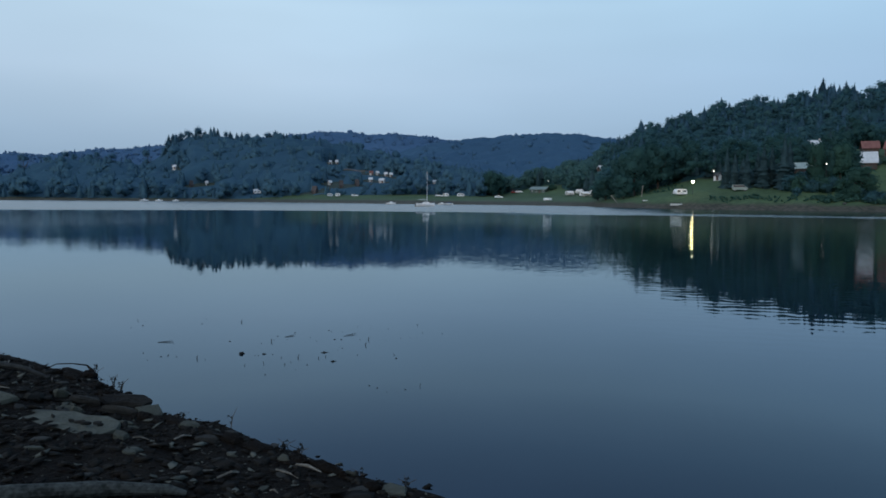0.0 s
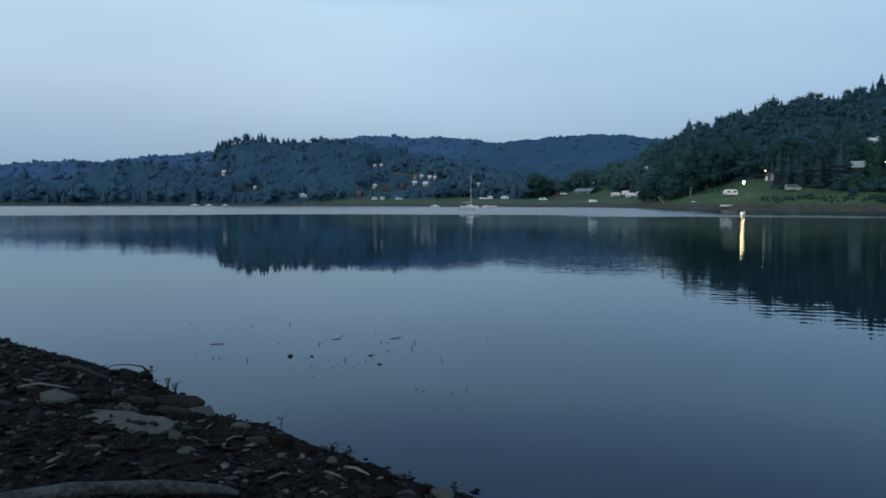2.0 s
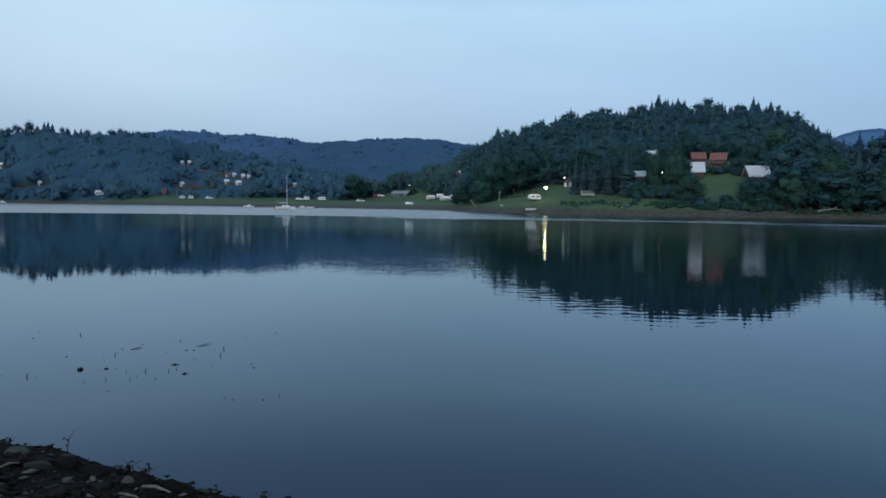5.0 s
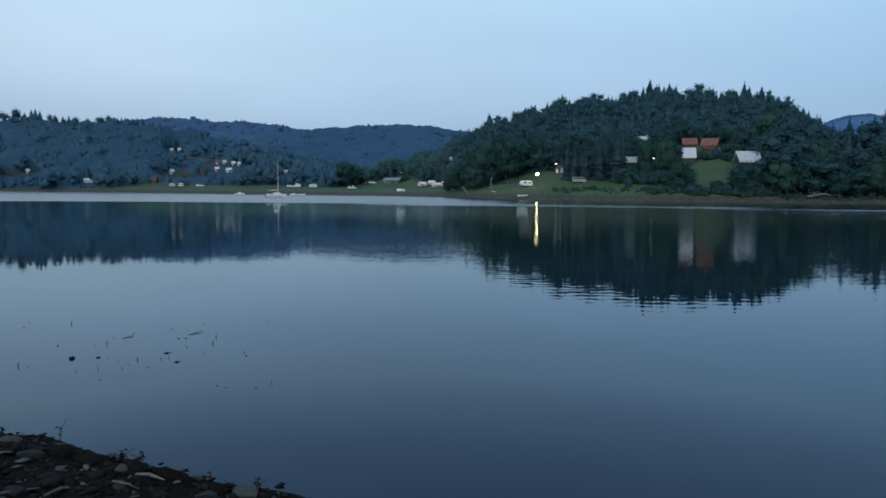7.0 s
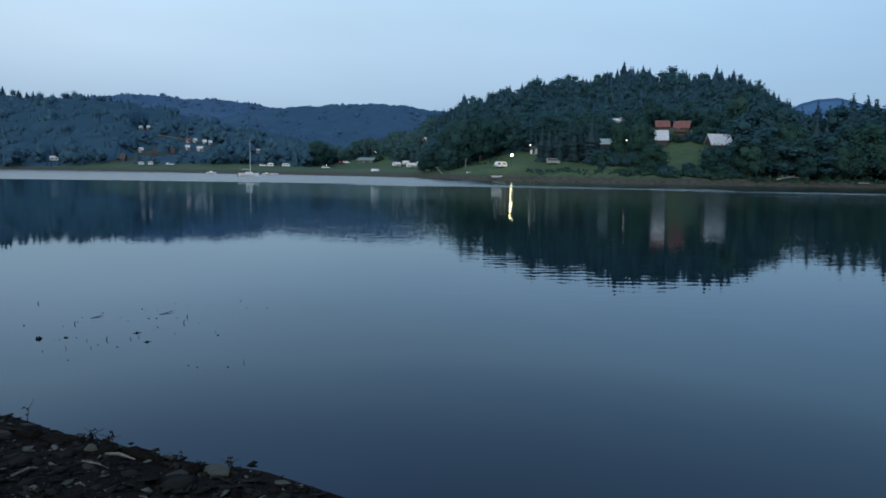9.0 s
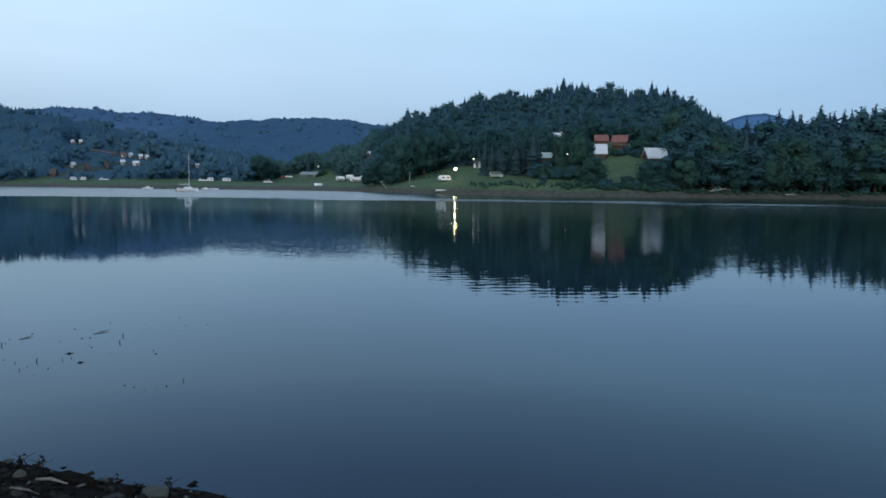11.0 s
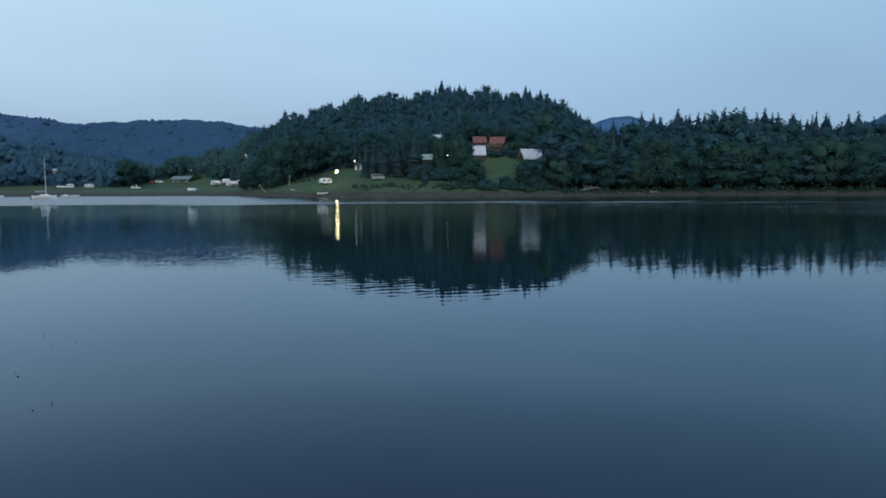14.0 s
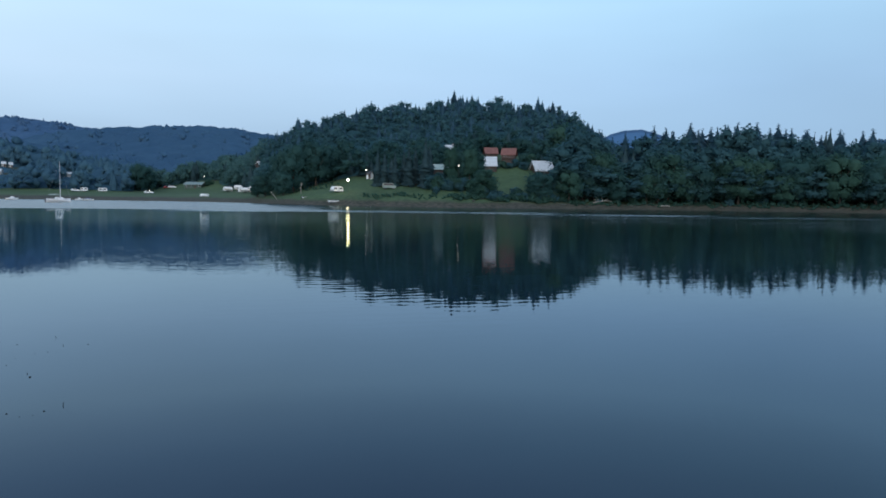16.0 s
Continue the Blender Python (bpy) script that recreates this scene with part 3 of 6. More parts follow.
def leaf_geo(rng, h=12.0, r=4.0, lumps=9, leaves=170, size=0.8, bare=0.22, core="lumps"):
    """The leaves of a broad crown: many small blades over uneven lumps, with gaps, round a dense heart."""
    V, F, N = [], [], []
    zc, rz = h * (bare + 1) / 2, h * (1 - bare) / 2
    centres = []
    for k in range(lumps):
        a, u = rng.uniform(0, 6.28), rng.uniform(-0.75, 0.8)
        w = math.sqrt(max(0.05, 1 - u * u)) * r * rng.uniform(0.35, 0.68)
        centres.append((w * math.cos(a), w * math.sin(a), zc + u * rz * 0.85, r * rng.uniform(0.36, 0.56)))
    centres.append((0, 0, zc + rz * 0.55, r * 0.45))
    for k in range(leaves):
        x, y, z, q = centres[k % len(centres)]
        d = Vector((rng.gauss(0, 1), rng.gauss(0, 1), rng.gauss(0.25, 1))).normalized()
        p = Vector((x, y, z)) + d * q * rng.uniform(0.64, 1.1)
        out = Vector((p.x / r, p.y / r, (p.z - zc) / rz))
        soft = (d * .28 + out * .75 + Vector((rng.gauss(0, .2), rng.gauss(0, .2), rng.gauss(.4, .2)))).normalized()
        t = (soft + Vector((rng.gauss(0, .4), rng.gauss(0, .4), rng.gauss(0, .4)))).normalized()
        a = t.orthogonal().normalized()
        b = t.cross(a)
        s = size * rng.uniform(0.6, 1.3)
        i = len(V)
        V += [tuple(p + a * s), tuple(p + b * s * 0.7), tuple(p - a * s * 0.9), tuple(p - b * s * 0.75)]
        N += [tuple(soft)] * 4
        F += [(i, i + 1, i + 2), (i, i + 2, i + 3)]
    hearts = [(x, y, z, q, q * .9) for x, y, z, q in centres] if core == "lumps" else [(0, 0, zc, r * .95, rz)]
    for x, y, z, q, qz in hearts:
        k = 0.56 if core == "lumps" else 0.6
        v, f = tris(ball(1, 8, 5) if core == "one" and leaves > 60 or leaves > 1000 else ball(1, 6, 3))
        f = f + len(V)
        for p in v:
            j = 1 + rng.uniform(-.14, .14)
            V.append((x + p[0] * q * k * j, y + p[1] * q * k * j, z + p[2] * qz * k * j))
            N.append((p[0] * .5 + V[-1][0] / r * .8, p[1] * .5 + V[-1][1] / r * .8, p[2] * .5 + (V[-1][2] - zc) / rz * .8 + .2))
        F += [tuple(q_) for q_ in f]
    V, F, N = np.array(V), np.array(F), unit(N)
    return V, outward(V, F, N), N


def clump_geo(rng, h=11.0, r=3.8, lumps=6, leaves=48, size=0.62):
    """A crown seen from afar: uneven clumps of foliage grown into one another, with loose sprays round them."""
    V, F, N = [], [], []
    zc, rz = h * .52, h * .48
    for k in range(lumps):
        a, u = 6.2832 * (k + rng.uniform(-.3, .3)) / max(lumps - 1, 1), rng.uniform(-.6, .45)
        w = r * rng.uniform(.35, .6)
        x, y, z, q = w * math.cos(a), w * math.sin(a), zc + u * rz, r * rng.uniform(.36, .58)
        if k == lumps - 1:
            x, y, z, q = r * rng.uniform(-.15, .15), r * rng.uniform(-.15, .15), zc + rz * .5, r * .46
        v, f = tris(ball(1, 5, 2))
        f = f + len(V)
        for p in v:
            j = rng.uniform(.7, 1.2)
            V.append((x + p[0] * q * j, y + p[1] * q * j, z + p[2] * q * j * 1.1))
            N.append((p[0] * .5 + V[-1][0] / r * .5, p[1] * .5 + V[-1][1] / r * .5, p[2] * .5 + (V[-1][2] - zc) / rz * .5 + .3))
        F += [tuple(t) for t in f]
        for n in range(leaves // lumps):
            d = Vector((rng.gauss(0, 1), rng.gauss(0, 1), rng.gauss(.4, 1))).normalized()
            c = Vector((x, y, z)) + d * q * rng.uniform(.85, 1.3)
            t = (d + Vector((rng.gauss(0, .4), rng.gauss(0, .4), rng.gauss(0, .4)))).orthogonal().normalized()
            b, i, e = d.cross(t), len(V), size * rng.uniform(.6, 1.3)
            V += [tuple(c + t * e), tuple(c + b * e * .8), tuple(c - t * e), tuple(c - b * e * .8)]
            N += [(d.x * .5 + c.x / r * .5, d.y * .5 + c.y / r * .5, d.z * .5 + (c.z - zc) / rz * .5 + .3)] * 4
            F += [(i, i + 1, i + 2), (i, i + 2, i + 3)]
    V, F, N = np.array(V), np.array(F), unit(N)
    return V, outward(V, F, N), N


def trunk_geo(rng, h, r, limbs=0, spread=3.0):
    lean = rng.uniform(-0.02, 0.02) * h
    g = [tube([(0, 0, -0.4), (lean * .3, 0, h * .35), (lean, lean * .5, h * .8)], [r, r * .75, r * .25], 7)]
    for k in range(limbs):
        a, z = 6.28 * k / limbs + rng.uniform(-.4, .4), h * rng.uniform(.22, .45)
        g.append(tube([(0, 0, z), (spread * .5 * math.cos(a), spread * .5 * math.sin(a), z + h * .16), (spread * .85 * math.cos(a), spread * .85 * math.sin(a), z + h * .3)], [r * .5, r * .3, r * .08], 5))
    return join(*g)


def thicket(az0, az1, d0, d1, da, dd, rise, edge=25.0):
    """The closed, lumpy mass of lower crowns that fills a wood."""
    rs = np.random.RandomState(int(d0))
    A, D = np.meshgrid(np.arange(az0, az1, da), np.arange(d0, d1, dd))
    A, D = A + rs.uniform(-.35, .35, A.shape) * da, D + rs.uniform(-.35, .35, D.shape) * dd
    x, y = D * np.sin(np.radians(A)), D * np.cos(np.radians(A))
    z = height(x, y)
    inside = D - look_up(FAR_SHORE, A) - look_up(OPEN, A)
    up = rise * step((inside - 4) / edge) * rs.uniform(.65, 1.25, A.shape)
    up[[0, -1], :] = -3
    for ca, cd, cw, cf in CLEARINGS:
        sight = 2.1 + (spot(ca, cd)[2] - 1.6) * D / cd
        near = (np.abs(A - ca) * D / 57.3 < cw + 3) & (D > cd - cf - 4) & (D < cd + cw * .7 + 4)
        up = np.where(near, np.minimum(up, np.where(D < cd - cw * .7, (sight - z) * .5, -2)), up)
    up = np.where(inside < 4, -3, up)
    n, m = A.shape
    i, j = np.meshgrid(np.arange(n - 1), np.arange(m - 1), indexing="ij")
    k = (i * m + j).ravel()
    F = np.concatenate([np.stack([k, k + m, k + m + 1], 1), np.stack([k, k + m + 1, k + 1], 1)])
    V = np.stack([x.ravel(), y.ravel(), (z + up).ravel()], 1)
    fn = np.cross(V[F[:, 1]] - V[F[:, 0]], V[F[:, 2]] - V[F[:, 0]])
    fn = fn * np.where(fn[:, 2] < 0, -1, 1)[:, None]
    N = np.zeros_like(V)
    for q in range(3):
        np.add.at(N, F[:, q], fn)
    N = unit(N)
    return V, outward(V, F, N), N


def wood(name, templates, places, mat, label, category="woodland", fill=None):
    """Many trees as one stand: places are rows of x, y, z, size, slimness and the kind."""
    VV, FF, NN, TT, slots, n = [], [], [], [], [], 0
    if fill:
        # the fill's low tint stands in for shade between the crowns
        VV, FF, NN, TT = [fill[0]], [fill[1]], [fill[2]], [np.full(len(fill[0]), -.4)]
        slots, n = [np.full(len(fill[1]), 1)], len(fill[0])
    for x, y, z, s, w, k in places:
        V, F, N = templates[k]
        a = random.uniform(0, 6.28)
        c, d = math.cos(a), math.sin(a)
        VV.append(np.stack([(V[:, 0] * c - V[:, 1] * d) * s * w + x, (V[:, 0] * d + V[:, 1] * c) * s * w + y, V[:, 2] * s + z], 1))
        NN.append(np.stack([N[:, 0] * c - N[:, 1] * d, N[:, 0] * d + N[:, 1] * c, N[:, 2]], 1))
        TT.append(np.full(len(V), random.random()))
        FF.append(F + n)
        slots.append(np.full(len(F), 0 if k < len(SPRUCES) else 1))
        n += len(V)
    ob = new(name, arrays_mesh(name, np.concatenate(VV), np.concatenate(FF), mat, np.concatenate(slots), normals=np.concatenate(NN), tint=np.concatenate(TT)))
    return tagged(ob, label, category, kind="stuff")


rng = random.Random(7)
SPRUCES = [spruce_geo(rng, 11.8 * rng.uniform(.85, 1.12), rng.uniform(2.5, 3.3), 9, 7) for _ in range(7)]
FAR_LEAFY = [clump_geo(rng, 11 * rng.uniform(.8, 1.2), rng.uniform(3.2, 4.4)) for _ in range(8)]
DISTANT = [clump_geo(rng, 11 * rng.uniform(.8, 1.2), rng.uniform(3.2, 4.4), 4, 12, 0.9) for _ in range(8)]
TALL = [leaf_geo(rng, 20, rng.uniform(3.6, 4.6), 14, 760, 0.42, 0.06) for _ in range(5)]
LOW = [leaf_geo(rng, 12, rng.uniform(4, 5), 5, 46, 1.3, 0.0, "one") for _ in range(6)]
LEAFY = [leaf_geo(rng, 12 * rng.uniform(.8, 1.2), rng.uniform(3.4, 4.6), 6, 190, 0.44, 0.08) for _ in range(6)]
CLEARINGS = []   # gardens: direction, distance, half width, and how far they fall away below the house


def scatter(rng, az0, az1, d0, d1, gap, size, mixed, slim=1.0, kinds=(7, 6)):
    """Places for trees, row on row, between two distances; mixed is the share of broad crowns."""
    rows, d = [], d0
    while d < d1:
        arc = gap * rng.uniform(.9, 1.1) / d * 57.3
        a = az0 + rng.uniform(0, arc)
        while a < az1:
            dd, aa = d + rng.uniform(-.5, .5) * gap, a + rng.uniform(-.4, .4) * arc
            if dd > float(look_up(FAR_SHORE, aa)) + float(look_up(OPEN, aa)):
                x, y, z = spot(aa, dd)
                share = mixed(aa, dd) if callable(mixed) else mixed
                kind = rng.randrange(kinds[1]) + kinds[0] if rng.random() < share else rng.randrange(kinds[0])
                grown = (size(aa, dd) if callable(size) else size) * rng.uniform(.7, 1.08) * (1 + .16 * math.sin(aa * 2.3 + dd * .021) + .1 * math.sin(aa * 5.1 - dd * .05))
                for ca, cd, cw, cf in CLEARINGS:   # below a house the trees are kept low
                    if abs(aa - ca) * dd / 57.3 < cw and cd - cf < dd < cd + cw * .7:
                        sight = 2.1 + (spot(ca, cd)[2] - 1.6) * dd / cd
                        grown = min(grown, (sight - z) / 13.5) if dd < cd - cw * .7 else 0
                if grown > .16:
                    rows.append((x, y, z - .2, grown, slim * rng.uniform(.85, 1.15), kind))
            a += arc
        d += gap * .85
    return rows


def brow(el, D):
    return math.tan(radians(el)) * D + 2.1


# ---------------------------------------------------------------- woods
GARDENS = [(31.5, 247, 7, 30), (33.1, 246, 7, 30), (35.6, 245, 8, 40), (27.35, 234, 5, 18), (21.5, 244, 4, 30), (28.2, 300, 3, 60), (7.9, 400, 9, 60), (12.85, 389, 3, 30)]
VILLAGE = [(-15.1, 460), (-10.48, 428), (-9.26, 448), (-8.35, 438), (-9.2, 531), (-8.7, 537), (-5.91, 491), (-5.4, 494), (-4.71, 492), (-4.3, 492), (-5.96, 459), (-5.03, 458), (-3.23, 486),
           (-0.62, 484), (-7.06, 440), (-21.1, 549), (-19.93, 503), (-18.8, 503)]
CLEARINGS += [(-7.2, 508, 9, 80)] + GARDENS + [(a, d, 5.0, 90) for a, d in VILLAGE]
TREES = SPRUCES + LEAFY
FAR_TREES = SPRUCES + FAR_LEAFY
DISTANT_TREES = SPRUCES + DISTANT
slope = scatter(random.Random(1), 13, 42.5, 232, 466, 5.5, lambda a, d: 0.92 if d < 390 else 1.06, lambda a, d: 0.85 if d < 330 else 0.6 if d < 400 else 0.3, 1.2)
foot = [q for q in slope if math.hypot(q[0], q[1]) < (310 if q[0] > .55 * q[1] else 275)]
# shade at the hill's foot comes from the darker leaf colour
wood("foot_of_hill_wood", TREES, foot, [SPRUCE_DARK, LEAF_SHADED], "leafy wood at the foot of the near hill, shade in its leaf colour")
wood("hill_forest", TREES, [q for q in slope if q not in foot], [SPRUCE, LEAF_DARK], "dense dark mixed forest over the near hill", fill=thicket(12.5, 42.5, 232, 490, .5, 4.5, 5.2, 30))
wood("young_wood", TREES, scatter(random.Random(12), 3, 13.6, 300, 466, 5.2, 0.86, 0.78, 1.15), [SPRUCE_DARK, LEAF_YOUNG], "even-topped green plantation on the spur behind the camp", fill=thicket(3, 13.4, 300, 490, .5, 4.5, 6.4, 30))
wood("hill_forest", FAR_TREES, scatter(random.Random(2), -42, 4.5, 330, 645, 7.5, lambda a, d: 0.9 if a < -31.3 else 1.05, lambda a, d: 0.6 if d < 540 else 0.35, 1.25), [WOOD_FAR, WOOD_FAR], "wooded slope across the lake, bluish with haze", fill=thicket(-42, 4.5, 330, 690, .55, 6.5, 8.4))
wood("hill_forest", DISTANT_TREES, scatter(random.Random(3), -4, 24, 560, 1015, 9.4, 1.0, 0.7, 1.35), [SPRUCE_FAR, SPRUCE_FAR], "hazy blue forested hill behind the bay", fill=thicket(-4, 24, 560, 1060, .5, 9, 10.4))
wood("hill_forest", DISTANT_TREES, scatter(random.Random(4), -38, 4, 1180, 1515, 15.0, 1.2, 0.7, 1.7), [HAZY_WOODS, HAZY_WOODS], "distant hazy blue forested ridge", fill=thicket(-38, 4, 1180, 1560, .4, 12, 9.5))
wood("hill_forest", DISTANT_TREES, [], [HAZY_WOODS, HAZY_WOODS], "farthest wooded hill, pale blue with haze", fill=thicket(37, 50, 2600, 3100, .3, 20, 8.0))
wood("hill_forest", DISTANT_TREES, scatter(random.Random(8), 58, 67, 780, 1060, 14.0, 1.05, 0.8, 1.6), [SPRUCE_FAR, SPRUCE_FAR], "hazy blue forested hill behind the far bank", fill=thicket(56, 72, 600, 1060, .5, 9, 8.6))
CANOPY = table([37, 5.6, 38, 6.4, 39, 6.1, 39.8, 5.5, 40.7, 4.9, 42, 5.0, 44, 5.35, 46, 5.6, 50, 5.75, 53, 5.65, 55, 5.25, 58, 5.15, 59.4, 5.0, 60.7, 4.75, 61.4, 4.1, 62.1, 3.5, 63, 2.85, 66, 2.5, 70, 2.5])
rows, g, az = [], random.Random(3), 13.6
while az < 38.6:   # the crest of the near hill
    D = g.uniform(430, 452)
    x, y, z = spot(az, D)
    h = brow(float(look_up(RIDGE_RIGHT, az)) + g.uniform(-.3, .16), D) - z
    rows.append((x, y, z - .2, h / 11.8, g.uniform(.6, .95) * min(1, 13 / h), g.randrange(7)))
    az += g.uniform(.2, .42)
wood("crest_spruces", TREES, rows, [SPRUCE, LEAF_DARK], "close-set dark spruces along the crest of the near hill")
rows, g, az = [], random.Random(6), 37.3
for depth, share, low in ((11, .97, .48), (17, .97, .62), (23, .95, .78), (29, .75, .93), (36, .12, .97), (44, .06, .98)):
    az = 37.3
    while az < 66:
        D = float(look_up(FAR_SHORE, az)) + depth + g.uniform(-2.5, 2.5)
        x, y, z = spot(az, D)
        h = math.tan(radians(float(look_up(CANOPY, az)) * g.uniform(low - .12, low + .05))) * D + 2.1 - z
        tall = g.random() < share
        rows.append((x, y, z - .2, h / 17.0 if tall else h / 11.8, (17.0 / h) * g.uniform(1.0, 1.5) if tall else (11.8 / h) * g.uniform(1.3, 1.7), len(SPRUCES) + g.randrange(5) if tall else g.randrange(7)))
        az += g.uniform(1.0, 1.7) if depth < 36 else g.uniform(.65, 1.1)
wood("bank_forest", SPRUCES + TALL, rows, [SPRUCE_DARK, LEAF_DARK], "tall mixed forest behind the far bank")
rows = []
g = random.Random(9)
for k in range(760):   # rank scrub at the foot of the woods and along the bank
    az = g.choice((g.uniform(21, 38), g.uniform(28, 38), g.uniform(37, 65), g.uniform(13, 19)))
    d0 = float(look_up(FAR_SHORE, az))
    D = d0 + (g.uniform(6, 12) if 19 < az < 37 else g.uniform(6, 14) if az > 37 else g.uniform(26, 60))
    x, y, z = spot(az, D)
    rows.append((x, y, z - .1, g.uniform(.04, .15 if az > 28 else .075), g.uniform(1.2, 2.0), len(SPRUCES) + g.randrange(6)))
for k in range(420):   # low growth on the mud below the bank forest
    az = g.uniform(38, 65)
    x, y, z = spot(az, float(look_up(FAR_SHORE, az)) + g.uniform(3.5, 9))
    rows.append((x, y, z - .1, g.uniform(.03, .085), g.uniform(1.2, 2.0), len(SPRUCES) + g.randrange(6)))
wood("scrub", SPRUCES + LOW, rows, [LEAF, LEAF], "rank green scrub and nettles along the bank", "scrub")


def tree_thing(name, seed, kind, h, r, mat, label, category="tree"):
    g = random.Random(seed)
    ob = thing(name, pose(0, 0, 0), label, category)
    if kind == "spruce":
        V, F, N = spruce_geo(g, h, r, 18, 11, 0.06)
    elif kind == "bush":
        V, F, N = leaf_geo(g, h, r, 10, 900, 0.22, -0.05)
    else:
        V, F, N = leaf_geo(g, h, r, 26, 2300, 0.36, 0.0)
    crown = new("crown", arrays_mesh("crown", V, F, mat, normals=N, tint=np.full(len(V), .5)))
    crown.parent = ob
    part("trunk", trunk_geo(g, h, 0.022 * h + 0.05, 0 if kind == "spruce" else 5, r * 0.8), BARK, ob)
    return ob


def plant(base, az, D, h, h0, w=1.0, sink=0.1):
    """A copy of a tree of height h0, grown to height h."""
    x, y, z = spot(az, D)
    ob = copy_thing(base, pose(x, y, z - sink, 0, 0, (az * 97) % 360))
    ob.scale = (h / h0 * w, h / h0 * w, h / h0)
    return ob


def drop(ob):
    for o in (*ob.children_recursive, ob):
        bpy.data.objects.remove(o)


spruce_a = tree_thing("spruce_tree", 11, "spruce", 14, 3.3, SPRUCE, "tall dark green spruce at the edge of the wood")
spruce_b = tree_thing("spruce_tree", 12, "spruce", 14, 3.2, SPRUCE, "slim dark green spruce above the wood")
spruce_c = tree_thing("spruce_tree", 13, "spruce", 14, 2.6, SPRUCE_DARK, "dark spruce beside the camp lamps")
for o in (spruce_a, spruce_b, spruce_c):
    o["group"] = "spruces"
leafy = [tree_thing("broadleaf_tree", 20 + k, "leaf", 14, 5.0 + 0.3 * k, LEAF if k % 2 else LEAF_SHADED, "broad leafy green tree on the far bank") for k in range(4)]
for o in leafy:
    o["group"] = "bank trees"
bushes = [tree_thing("bush", 30 + k, "bush", 3.0, 2.2, LEAF if k % 2 else LEAF_DARK, "low green bush on the grassy bank", "bush") for k in range(3)]
for o in bushes:
    o["group"] = "bank bushes"

# spruces by the camp lamps
for az, D, h in ((22.2, 228, 11.2), (22.75, 225, 10.2), (23.6, 222, 10.6), (24.35, 226, 9.8), (24.75, 221, 11.9), (25.3, 224, 11), (26.12, 219, 14.2), (26.45, 224, 12.0)):
    plant(spruce_c, az, D, h * 1.1, 14, 1.05)
# landmark spruces along the skyline of the hill
for az, el, w in ((28.40, 8.86, 1.1), (28.75, 8.3, 1.0), (29.85, 8.52, 1.1), (24.1, 7.96, 1.1), (24.5, 7.7, 1.0), (22.2, 7.52, .9), (19.48, 7.1, 1.0), (35.45, 7.88, 1.0), (36.4, 8.0, 1.1), (34.55, 7.72, 1.0), (36.1, 7.7, 1.0), (15.9, 6.2, 1.2), (26.5, 7.95, 1.0), (32.1, 7.95, .9), (33.6, 7.75, 1.0)):
    x, y, z = spot(az, 446)
    plant(spruce_b, az, 446, brow(el, 446) - z, 14, w * 1.35)
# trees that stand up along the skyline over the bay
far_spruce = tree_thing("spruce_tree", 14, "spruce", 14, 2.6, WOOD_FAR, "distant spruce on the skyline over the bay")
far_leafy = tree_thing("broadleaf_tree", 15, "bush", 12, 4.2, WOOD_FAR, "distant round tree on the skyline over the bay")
for o in (far_spruce, far_leafy):
    o["group"] = "skyline trees"
for az, el, w, round_top in ((-34.6, 2.5, 1.5, 0), (-31.1, 3.2, 1.2, 1), (-29.6, 3.1, 1.5, 1), (-28.6, 3.45, 1.5, 1), (-28.0, 3.3, 1.3, 1), (-26.4, 3.5, 1.3, 1), (-25.5, 3.4, 1.4, 1), (-23.0, 3.85, 1.2, 1), (-21.5, 4.85, 1.7, 0), (-21.2, 4.95, 1.9, 0),
                             (-20.7, 4.9, 1.8, 0), (-20.05, 5.2, 1.6, 0), (-19.75, 5.05, 1.7, 0), (-19.25, 5.6, 1.4, 1), (-18.85, 5.3, 1.8, 0), (-18.2, 5.62, 1.5, 0), (-17.9, 5.35, 1.8, 0), (-17.0, 5.3, 1.7, 0),
                             (-16.5, 5.2, 1.8, 0), (-15.6, 5.25, 1.4, 1), (-14.9, 5.2, 1.6, 0), (-13.6, 5.5, 1.2, 1), (-13.2, 5.15, 1.7, 0), (-12.0, 5.2, 1.4, 1), (-11.2, 5.1, 1.6, 0)):
    x, y, z = spot(az, 612)
    plant(far_leafy if round_top else far_spruce, az, 612, brow(el - 0.06, 612) - z, 12 if round_top else 14, w * (.72 if round_top else 1.25))
g = random.Random(77)
az = -21.6
while az < -10.4:   # the close-set tops between them
    x, y, z = spot(az, 618)
    round_top = g.random() < .3
    plant(far_leafy if round_top else far_spruce, az, 618, brow(float(look_up(RIDGE_LEFT, az)) + (g.uniform(.0, .42) if az < -16.5 else g.uniform(-.1, .2)), 618) - z, 12 if round_top else 14, g.uniform(.8, 1.1) if round_top else g.uniform(1.4, 2.0))
    az += g.uniform(.22, .6)
drop(far_spruce)
drop(far_leafy)
